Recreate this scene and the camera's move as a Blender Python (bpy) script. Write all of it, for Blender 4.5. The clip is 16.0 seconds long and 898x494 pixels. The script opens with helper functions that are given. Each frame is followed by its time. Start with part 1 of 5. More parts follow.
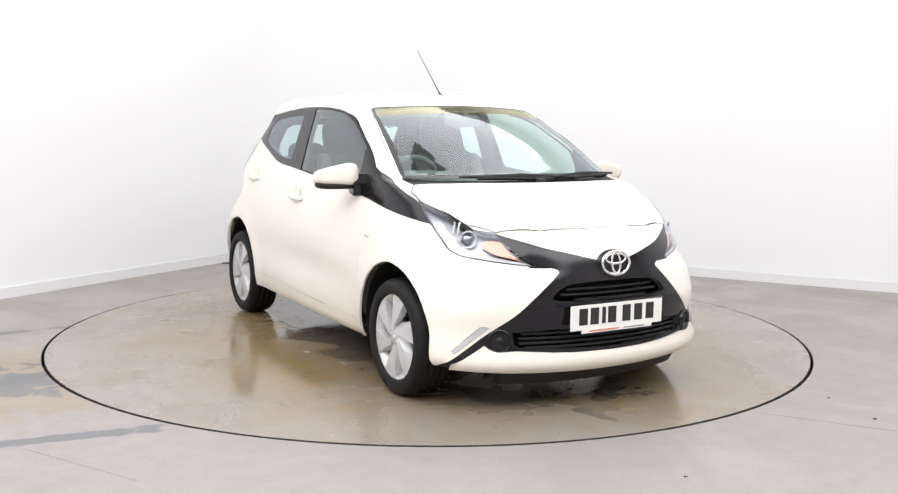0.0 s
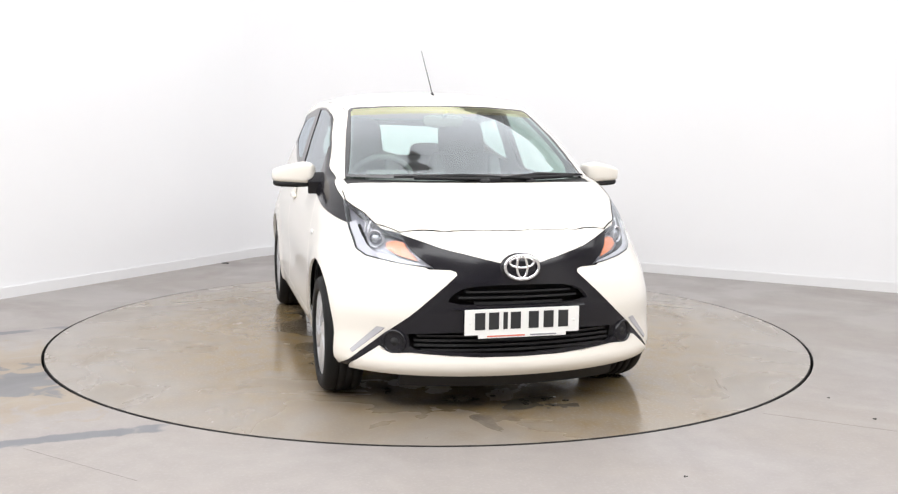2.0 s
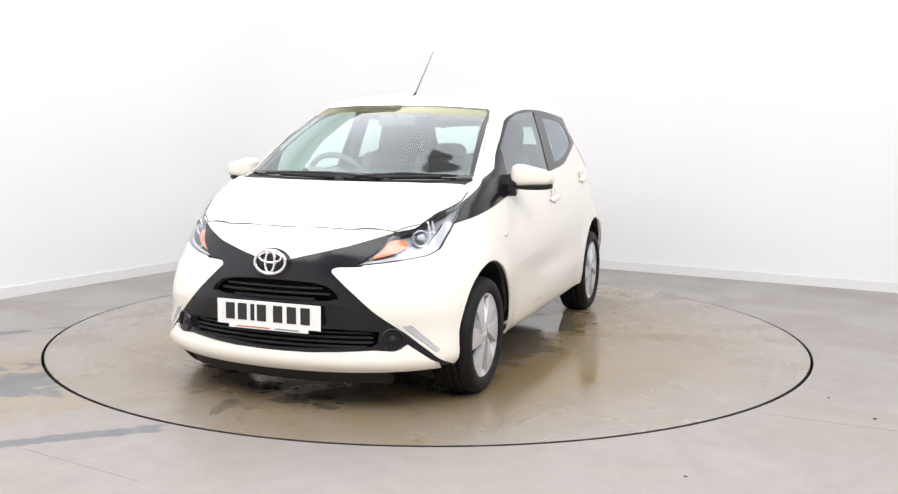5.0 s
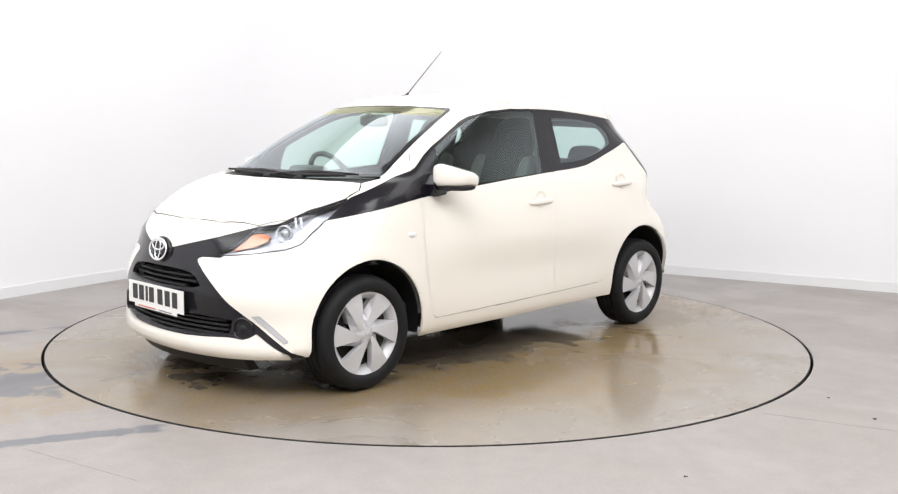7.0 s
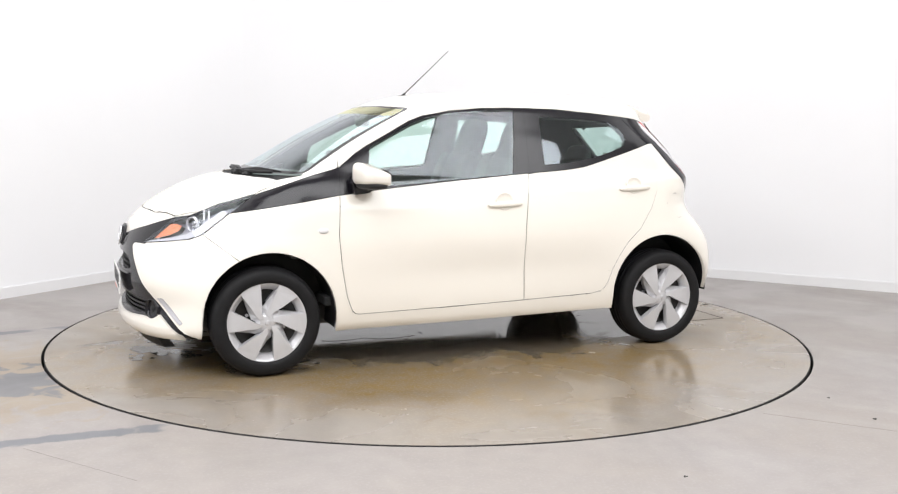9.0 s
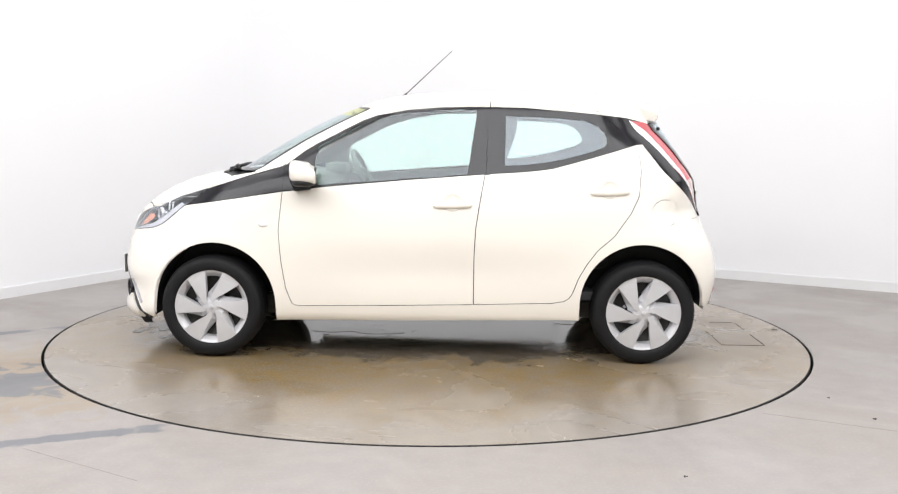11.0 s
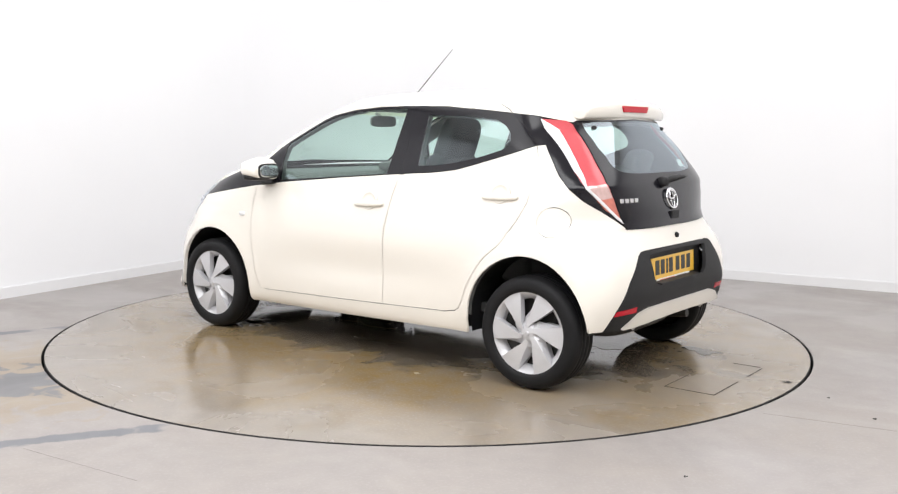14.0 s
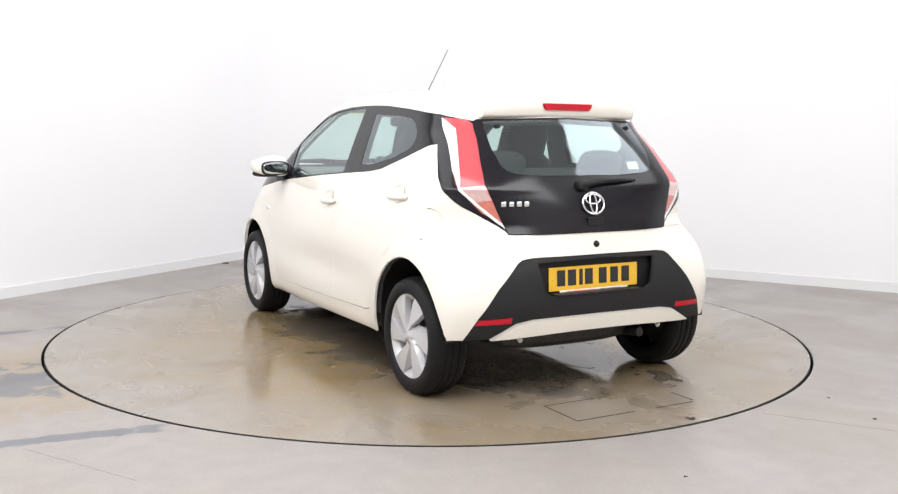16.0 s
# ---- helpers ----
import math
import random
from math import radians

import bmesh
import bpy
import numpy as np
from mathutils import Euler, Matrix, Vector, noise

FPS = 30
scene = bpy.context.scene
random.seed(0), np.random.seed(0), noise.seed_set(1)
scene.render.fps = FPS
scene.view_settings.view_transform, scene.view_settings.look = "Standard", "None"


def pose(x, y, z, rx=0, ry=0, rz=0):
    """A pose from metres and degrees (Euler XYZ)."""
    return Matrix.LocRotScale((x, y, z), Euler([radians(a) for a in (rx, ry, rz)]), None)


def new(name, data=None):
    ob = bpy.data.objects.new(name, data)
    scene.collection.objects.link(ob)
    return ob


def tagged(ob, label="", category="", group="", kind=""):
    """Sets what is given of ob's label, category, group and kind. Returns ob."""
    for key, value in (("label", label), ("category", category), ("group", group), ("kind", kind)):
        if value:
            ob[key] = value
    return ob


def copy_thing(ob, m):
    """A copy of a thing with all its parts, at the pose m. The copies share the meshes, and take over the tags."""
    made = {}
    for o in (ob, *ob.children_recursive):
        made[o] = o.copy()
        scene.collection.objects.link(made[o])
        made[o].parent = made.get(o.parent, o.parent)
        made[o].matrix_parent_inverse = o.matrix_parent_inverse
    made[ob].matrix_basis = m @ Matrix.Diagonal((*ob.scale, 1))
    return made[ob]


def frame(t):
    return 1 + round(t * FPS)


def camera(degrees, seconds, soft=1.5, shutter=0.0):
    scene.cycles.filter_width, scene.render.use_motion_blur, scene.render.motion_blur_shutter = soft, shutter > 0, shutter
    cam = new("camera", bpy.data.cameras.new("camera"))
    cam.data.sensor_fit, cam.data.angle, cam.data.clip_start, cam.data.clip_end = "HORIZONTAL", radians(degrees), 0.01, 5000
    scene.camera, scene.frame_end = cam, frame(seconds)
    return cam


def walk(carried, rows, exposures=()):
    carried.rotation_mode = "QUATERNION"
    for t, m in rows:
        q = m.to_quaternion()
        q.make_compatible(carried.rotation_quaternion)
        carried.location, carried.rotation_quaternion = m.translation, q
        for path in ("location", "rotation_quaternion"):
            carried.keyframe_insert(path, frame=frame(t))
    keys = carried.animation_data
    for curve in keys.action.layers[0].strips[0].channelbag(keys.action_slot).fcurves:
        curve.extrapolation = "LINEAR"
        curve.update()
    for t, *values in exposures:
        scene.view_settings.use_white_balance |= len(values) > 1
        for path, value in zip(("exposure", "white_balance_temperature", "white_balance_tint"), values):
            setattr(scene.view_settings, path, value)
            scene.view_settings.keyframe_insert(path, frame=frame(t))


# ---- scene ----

# camera: stands still on its tripod
CAM_ROLL = 0.603
cam = camera(50.42, 16.0, soft=1.25)
EYE = Vector((0.0, 0.0, 1.2505))
CAM_POSE = pose(EYE.x, EYE.y, EYE.z, 90 - 7.022, 0, 0) @ pose(0, 0, 0, 0, 0, CAM_ROLL)
walk(cam, [(0.0, CAM_POSE), (16.0, CAM_POSE)])

# turntable: centre, radius, and the heading of the car's nose over time
HUB = Vector((-0.112, 5.924, 0.0))
CAR_HUB = Vector((-0.110, 5.820, 0.0))
DISC_R = 2.2597
OFFSET = (-0.0115, -0.042)
LIFT = 0.022  # the body's ride height over its drawn datum


def heading(t):
    ramp = [(0, -60.3), (0.5, -61.5), (1.0, -64.5), (1.5, -69.2), (2.0, -75.05)]
    if t >= 2.0:
        return -75.05 - 11.85 * (t - 2.0)
    for (a, u), (b, v) in zip(ramp, ramp[1:]):
        if t <= b:
            return u + (v - u) * (t - a) / (b - a)


# room axes: the two white walls meet in a corner behind the turntable
CORNER = Vector((-1.3406, 10.180, 0.0))
ALONG_L = Vector((-0.489, -0.872, 0)).normalized()
ALONG_R = Vector((0.8764, -0.4816, 0)).normalized()
ROOM, CEIL = 11.5, 4.0

# world and lights
world = bpy.data.worlds.new("world")
scene.world = world
world.use_nodes = True
world.node_tree.nodes["Background"].inputs[0].default_value = (0.9, 0.95, 1.0, 1)
world.node_tree.nodes["Background"].inputs[1].default_value = 0.3
scene.view_settings.exposure = 0.0


def room_at(a, b, z=0.0):
    p = CORNER + ALONG_L * a + ALONG_R * b
    return Vector((p.x, p.y, z))


def panel_light(a, b, w, h, power, z=CEIL - 0.08, colour=(0.98, 0.985, 1.0), turn=0):
    data = bpy.data.lights.new("panel", "AREA")
    data.shape, data.size, data.size_y, data.energy, data.color = "RECTANGLE", w, h, power, colour
    ob = new("ceiling_panel_light", data)
    p = room_at(a, b, z)
    ob.matrix_world = pose(p.x, p.y, p.z, 0, 0, math.degrees(math.atan2(-ALONG_L.x, ALONG_L.y)) + turn)
    return ob


# a row of ceiling panels between the tripod and the turntable, and a long strip washing each white wall
for x, power in ((-3.7, 172), (0.0, 186), (3.7, 215)):
    d = Vector((x, 1.2, 0)) - CORNER
    panel_light(d.dot(ALONG_L), d.dot(ALONG_R), 3.5, 3.3, power)
panel_light(5.2, 1.75, 2.3, 8.0, 126)
panel_light(1.75, 5.2, 2.3, 8.0, 136, turn=90)


# ---- materials ----
def node_mat(name, colour, rough=0.5, metal=0.0, coat=0.0, grain=0.0, grain_scale=30.0, bump=0.0, bump_scale=200.0,
             rough_var=0.0, ior=1.5):
    m = bpy.data.materials.new(name)
    m.use_nodes = True
    nt = m.node_tree
    b = nt.nodes["Principled BSDF"]
    b.inputs["Base Color"].default_value = (*colour, 1)
    b.inputs["Roughness"].default_value = rough
    b.inputs["Metallic"].default_value = metal
    b.inputs["Coat Weight"].default_value = coat
    b.inputs["Coat Roughness"].default_value = 0.05
    b.inputs["IOR"].default_value = ior
    if grain or bump or rough_var:
        co = nt.nodes.new("ShaderNodeTexCoord")
    if grain:
        n = nt.nodes.new("ShaderNodeTexNoise")
        n.inputs["Scale"].default_value = grain_scale
        n.inputs["Detail"].default_value = 6
        nt.links.new(co.outputs["Object"], n.inputs["Vector"])
        r = nt.nodes.new("ShaderNodeMapRange")
        r.inputs["To Min"].default_value, r.inputs["To Max"].default_value = 1 - grain, 1 + grain
        nt.links.new(n.outputs["Fac"], r.inputs["Value"])
        mx = nt.nodes.new("ShaderNodeVectorMath")
        mx.operation = "SCALE"
        mx.inputs[0].default_value = colour
        nt.links.new(r.outputs[0], mx.inputs["Scale"])
        nt.links.new(mx.outputs[0], b.inputs["Base Color"])
    if rough_var:
        n = nt.nodes.new("ShaderNodeTexNoise")
        n.inputs["Scale"].default_value = grain_scale * 0.4
        nt.links.new(co.outputs["Object"], n.inputs["Vector"])
        r = nt.nodes.new("ShaderNodeMapRange")
        r.inputs["To Min"].default_value, r.inputs["To Max"].default_value = rough - rough_var, rough + rough_var
        nt.links.new(n.outputs["Fac"], r.inputs["Value"])
        nt.links.new(r.outputs[0], b.inputs["Roughness"])
    if bump:
        n = nt.nodes.new("ShaderNodeTexNoise")
        n.inputs["Scale"].default_value = bump_scale
        n.inputs["Detail"].default_value = 4
        nt.links.new(co.outputs["Object"], n.inputs["Vector"])
        bp = nt.nodes.new("ShaderNodeBump")
        bp.inputs["Strength"].default_value = bump
        bp.inputs["Distance"].default_value = 0.002
        nt.links.new(n.outputs["Fac"], bp.inputs["Height"])
        nt.links.new(bp.outputs[0], b.inputs["Normal"])
    return m


def concrete(name, base, stain, amount, rough, streak=(1.0, 1.0, 1.0), smears=(), heart=False):
    """Polished concrete: fine mottling, broad brownish stains, damp gloss changes; smears: (x, y, half length, half width, turn)."""
    m = bpy.data.materials.new(name)
    m.use_nodes = True
    nt, L = m.node_tree, m.node_tree.links
    b = nt.nodes["Principled BSDF"]
    co = nt.nodes.new("ShaderNodeTexCoord")
    mp = nt.nodes.new("ShaderNodeMapping")
    mp.inputs["Scale"].default_value = streak
    L.new(co.outputs["Object"], mp.inputs["Vector"])

    def nz(scale, detail, dist=0.0, raw=False):
        n = nt.nodes.new("ShaderNodeTexNoise")
        n.inputs["Scale"].default_value, n.inputs["Detail"].default_value = scale, detail
        n.inputs["Distortion"].default_value = dist
        L.new(co.outputs["Object"] if raw else mp.outputs[0], n.inputs["Vector"])
        return n.outputs["Fac"]

    def rng(v, a, c, lo, hi):
        r = nt.nodes.new("ShaderNodeMapRange")
        for k, val in zip(("From Min", "From Max", "To Min", "To Max"), (a, c, lo, hi)):
            r.inputs[k].default_value = val
        L.new(v, r.inputs["Value"])
        return r.outputs[0]

    def mix(fac, a, c):
        x = nt.nodes.new("ShaderNodeMix")
        x.data_type = "RGBA"
        for sock, v in ((x.inputs[0], fac), (x.inputs[6], a), (x.inputs[7], c)):
            if isinstance(v, tuple):
                sock.default_value = (*v, 1)
            elif isinstance(v, float):
                sock.default_value = v
            else:
                L.new(v, sock)
        return x.outputs[2]

    col = mix(rng(nz(0.8, 5, 0.6), 0.42, 0.68, 0.0, amount), base, stain)
    if heart:
        # brown water stains, damp where cars drip and painted contact shadow, thinning towards the rim
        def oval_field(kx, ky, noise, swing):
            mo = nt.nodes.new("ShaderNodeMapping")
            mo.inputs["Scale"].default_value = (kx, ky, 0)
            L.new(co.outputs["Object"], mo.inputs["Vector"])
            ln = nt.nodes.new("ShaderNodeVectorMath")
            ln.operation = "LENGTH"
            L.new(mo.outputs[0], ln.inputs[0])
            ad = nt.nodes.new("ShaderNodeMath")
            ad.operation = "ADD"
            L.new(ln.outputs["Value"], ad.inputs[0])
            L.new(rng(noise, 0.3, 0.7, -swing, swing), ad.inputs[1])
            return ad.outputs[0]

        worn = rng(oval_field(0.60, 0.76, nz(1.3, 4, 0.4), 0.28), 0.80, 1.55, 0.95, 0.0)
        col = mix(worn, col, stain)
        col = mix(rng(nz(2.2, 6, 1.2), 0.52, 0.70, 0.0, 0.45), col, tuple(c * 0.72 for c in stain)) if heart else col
        damp_shade = rng(oval_field(0.50, 1.05, nz(2.4, 6, 0.8), 0.30), 0.70, 0.92, 1.0, 0.0)
        # darkens the wet oval and paints the car's contact shadow with it
        col = mix(rng(damp_shade, 0.0, 1.0, 0.0, 0.72), col, (0.060, 0.050, 0.042))
    col = mix(rng(nz(9, 8), 0.3, 0.75, 0.0, 0.55), col, tuple(c * 0.8 for c in base))
    col = mix(rng(nz(70, 6, raw=True), 0.52, 0.72, 0.0, 0.40), col, tuple(min(1, c * 1.2) for c in base))
    for sx, sy, hl, hw, turn, tone, most, ragged in smears:
        s = nt.nodes.new("ShaderNodeMapping")
        s.vector_type = "TEXTURE"
        s.inputs["Location"].default_value = (sx, sy, 0)
        s.inputs["Rotation"].default_value = (0, 0, radians(turn))
        s.inputs["Scale"].default_value = (hl, hw, 1)
        L.new(co.outputs["Object"], s.inputs["Vector"])
        sep = nt.nodes.new("ShaderNodeSeparateXYZ")
        L.new(s.outputs[0], sep.inputs[0])
        d = None
        for k in (0, 1):
            ab = nt.nodes.new("ShaderNodeMath")
            ab.operation = "ABSOLUTE"
            L.new(sep.outputs[k], ab.inputs[0])
            if d is None:
                d = ab.outputs[0]
            else:
                mxn = nt.nodes.new("ShaderNodeMath")
                mxn.operation = "MAXIMUM"
                L.new(d, mxn.inputs[0])
                L.new(ab.outputs[0], mxn.inputs[1])
                d = mxn.outputs[0]
        ad = nt.nodes.new("ShaderNodeMath")
        ad.operation = "ADD"
        L.new(d, ad.inputs[0])
        L.new(rng(nz(7, 9, 0.6), 0.3, 0.7, -ragged, ragged), ad.inputs[1])
        col = mix(rng(ad.outputs[0], 0.70, 1.0, most, 0.0), col, tone)
    L.new(col, b.inputs["Base Color"])
    ro = rng(nz(1.3, 6, 0.8), 0.38, 0.65, rough - 0.12, rough + 0.14)
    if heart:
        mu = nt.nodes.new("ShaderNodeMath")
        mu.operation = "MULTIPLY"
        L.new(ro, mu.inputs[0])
        L.new(rng(damp_shade, 0.0, 1.0, 1.0, 0.30), mu.inputs[1])
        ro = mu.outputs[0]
    L.new(ro, b.inputs["Roughness"])
    bp = nt.nodes.new("ShaderNodeBump")
    bp.inputs["Strength"].default_value, bp.inputs["Distance"].default_value = 0.08, 0.003
    L.new(nz(40, 5, raw=True), bp.inputs["Height"])
    L.new(bp.outputs[0], b.inputs["Normal"])
    return m


GREY_SMEAR, BROWN_SMEAR = (0.125, 0.13, 0.145), (0.27, 0.205, 0.125)
FLOOR_MAT = concrete("floor_concrete", (0.276, 0.253, 0.242), (0.27, 0.22, 0.16), 0.22, 0.46,
                     smears=((-2.392, 4.530, 1.10, 0.80, 25, BROWN_SMEAR, 0.50, 0.45), (-2.799, 5.598, 0.46, 0.045, 30, GREY_SMEAR, 0.9, 0.40),
                             (-2.158, 4.550, 0.55, 0.27, 25, GREY_SMEAR, 0.85, 0.75), (-1.649, 3.675, 0.62, 0.055, 23, GREY_SMEAR, 0.9, 0.40)))
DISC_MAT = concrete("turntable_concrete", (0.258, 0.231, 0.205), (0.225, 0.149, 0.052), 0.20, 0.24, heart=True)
WALL_MAT = node_mat("white_wall_paint", (0.825, 0.828, 0.845), 0.6, grain=0.015, grain_scale=1.5, bump=0.12, bump_scale=60)
CEIL_MAT = node_mat("ceiling_paint", (0.8, 0.8, 0.8), 0.8, grain=0.03, grain_scale=2)
BASE_MAT = node_mat("skirting_paint", (0.76, 0.76, 0.77), 0.35, grain=0.02, grain_scale=4)
GAP_MAT = node_mat("dark_gap", (0.008, 0.007, 0.007), 0.9, grain=0.2)
BACK_MAT = node_mat("beige_cladding", (0.62, 0.59, 0.54), 0.6, grain=0.08, grain_scale=2, bump=0.1, bump_scale=40)
CRACK_MAT = node_mat("crack_shadow", (0.235, 0.212, 0.198), 0.8, grain=0.3)
WATER_MAT = node_mat("puddle_water", (0.11, 0.092, 0.070), 0.05, grain=0.3, grain_scale=9, bump=0.05, bump_scale=14, ior=1.38)
RAIL_MAT = node_mat("dark_wall_rail", (0.05, 0.05, 0.05), 0.6, grain=0.2)


# ---- mesh helpers ----
def link(name, bm, material, parent=None, label="", smooth=False):
    me = bpy.data.meshes.new(name)
    bm.normal_update()
    if smooth:
        for f in bm.faces:
            f.smooth = True
    bm.to_mesh(me)
    bm.free()
    for m in (material if isinstance(material, (list, tuple)) else [material]):
        me.materials.append(m)
    ob = new(name, me)
    if parent:
        ob.parent = parent
    if label:
        ob["label"] = label
    return ob


def part(name, bm, material, parent, label="", smooth=False):
    return link(name, bm, material, parent, label, smooth)


def slab(bm, corners, z0, z1):
    lo = [bm.verts.new((p.x, p.y, z0)) for p in corners]
    hi = [bm.verts.new((p.x, p.y, z1)) for p in corners]
    bm.faces.new(hi)
    bm.faces.new(lo[::-1])
    for i in range(len(lo)):
        j = (i + 1) % len(lo)
        bm.faces.new((lo[i], lo[j], hi[j], hi[i]))


def box(bm, c, s, bevel=0.0, m=None):
    r = bmesh.ops.create_cube(bm, size=1.0)
    vs = r["verts"]
    bmesh.ops.scale(bm, vec=s, verts=vs)
    bmesh.ops.translate(bm, vec=c, verts=vs)
    if bevel:
        es = list({e for v in vs for e in v.link_edges})
        out = bmesh.ops.bevel(bm, geom=es, offset=bevel, segments=2, affect="EDGES", profile=0.6)
        vs = [v for v in out["verts"]]
    if m is not None:
        bmesh.ops.transform(bm, matrix=m, verts=vs)
    return vs


# ---- the room ----
def build_room():
    n = 128
    ring = [Vector((HUB.x + (DISC_R + 0.007) * math.cos(2 * math.pi * i / n), HUB.y + (DISC_R + 0.007) * math.sin(2 * math.pi * i / n), 0)) for i in range(n)]
    bm = bmesh.new()
    outer = []
    for p in ring:
        d = (p - HUB).normalized()
        outer.append(HUB + d * 3.0)
    far = [HUB + (p - HUB).normalized() * 14.0 for p in ring]
    loops = []
    for pts, z in ((ring, -0.14), (ring, -0.003), ([p + (p - HUB).normalized() * 0.003 for p in ring], 0.0), (outer, 0), (far, 0)):
        loops.append([bm.verts.new((p.x, p.y, z)) for p in pts])
    for k, (a, b) in enumerate(zip(loops, loops[1:])):
        for i in range(n):
            j = (i + 1) % n
            bm.faces.new((a[i], b[i], b[j], a[j])).material_index = 1 if k == 0 else 0
    tagged(link("floor", bm, [FLOOR_MAT, GAP_MAT]), "worn polished concrete floor with grey smears", "floor", kind="structure")
    bm = bmesh.new()
    bmesh.ops.create_circle(bm, cap_ends=True, radius=DISC_R + 0.3, segments=64, matrix=Matrix.Translation((HUB.x, HUB.y, -0.142)))
    tagged(link("turntable_pit", bm, GAP_MAT), "dark gap under the turntable rim", "gap", kind="structure")
    t = 0.12
    for name, a0, a1, b0, b1 in (("wall_left", -t, ROOM, -t, 0.0), ("wall_right", -t, 0.0, 0.0, ROOM),
                                 ("wall_back", ROOM, ROOM + t, -t, ROOM), ("wall_side", -t, ROOM + t, ROOM, ROOM + t)):
        bm = bmesh.new()
        slab(bm, [room_at(a0, b0), room_at(a1, b0), room_at(a1, b1), room_at(a0, b1)], 0.0, CEIL)
        bmesh.ops.recalc_face_normals(bm, faces=bm.faces)
        far_side = name in ("wall_back", "wall_side")
        w = tagged(link(name, bm, BACK_MAT if far_side else WALL_MAT), "beige clad wall with dark rails" if far_side else "plain white painted studio wall", "wall", kind="structure")
        if far_side:
            for z in (1.0, 1.9, 2.8):
                bm = bmesh.new()
                c = [room_at(ROOM - 0.04, 0), room_at(ROOM, 0), room_at(ROOM, ROOM), room_at(ROOM - 0.04, ROOM)] if name == "wall_back" else \
                    [room_at(0, ROOM - 0.04), room_at(ROOM, ROOM - 0.04), room_at(ROOM, ROOM), room_at(0, ROOM)]
                slab(bm, c, z, z + 0.06)
                bmesh.ops.recalc_face_normals(bm, faces=bm.faces)
                part("wall_rail", bm, RAIL_MAT, w)
    # the corner is plastered in a wide curve
    rc, k = 1.25, 28
    for name, r0, r1, h, m in (("wall_corner", rc, rc + 0.05, CEIL, WALL_MAT), ("baseboard_corner", rc - 0.016, rc, 0.085, BASE_MAT)):
        bm = bmesh.new()
        arc = [math.pi + math.pi / 2 * i / k for i in range(k + 1)]
        for r, flip in ((r0, False), (r1, True)):
            cols = [[bm.verts.new(room_at(rc + r * math.cos(a), rc + r * math.sin(a), z)) for z in (0.0, h)] for a in arc]
            for p, q in zip(cols, cols[1:]):
                bm.faces.new((p[0], p[1], q[1], q[0]) if flip else (p[0], q[0], q[1], p[1]))
        tops = [[bm.verts.new(room_at(rc + r * math.cos(a), rc + r * math.sin(a), h)) for r in (r0, r1)] for a in arc]
        for p, q in zip(tops, tops[1:]):
            bm.faces.new((p[0], q[0], q[1], p[1]))
        tagged(link(name, bm, m, smooth=True), "white painted curved studio corner", "wall", kind="structure")
    bm = bmesh.new()
    slab(bm, [room_at(-t, -t), room_at(ROOM + t, -t), room_at(ROOM + t, ROOM + t), room_at(-t, ROOM + t)], CEIL, CEIL + 0.1)
    bmesh.ops.recalc_face_normals(bm, faces=bm.faces)
    tagged(link("ceiling", bm, CEIL_MAT), "plain pale studio ceiling", "ceiling", kind="structure")
    hb, th = 0.085, 0.016
    for a0, a1, b0, b1 in ((1.25, ROOM, 0.0, th), (0.0, th, 1.25, ROOM)):
        bm = bmesh.new()
        slab(bm, [room_at(a0, b0), room_at(a1, b0), room_at(a1, b1), room_at(a0, b1)], 0.0, hb)
        bmesh.ops.recalc_face_normals(bm, faces=bm.faces)
        bmesh.ops.bevel(bm, geom=[e for e in bm.edges if all(v.co.z > hb - 1e-4 for v in e.verts)], offset=0.006, segments=2, affect="EDGES")
        tagged(link("baseboard", bm, BASE_MAT), "white painted skirting board", "skirting", kind="structure")


def build_disc():
    bm = bmesh.new()
    n = 128
    loops = []
    for r, z in ((DISC_R - 0.006, -0.14), (DISC_R - 0.006, -0.004), (DISC_R - 0.01, 0.0)):
        loops.append([bm.verts.new((r * math.cos(2 * math.pi * i / n), r * math.sin(2 * math.pi * i / n), z)) for i in range(n)])
    for a, b in zip(loops, loops[1:]):
        for i in range(n):
            j = (i + 1) % n
            bm.faces.new((a[i], a[j], b[j], b[i])).material_index = 1
    bm.faces.new(loops[-1])
    return tagged(link("turntable", bm, [DISC_MAT, GAP_MAT]), "round concrete turntable with brown damp stains and painted shade", "turntable", kind="structure")


build_room()
turntable = build_disc()
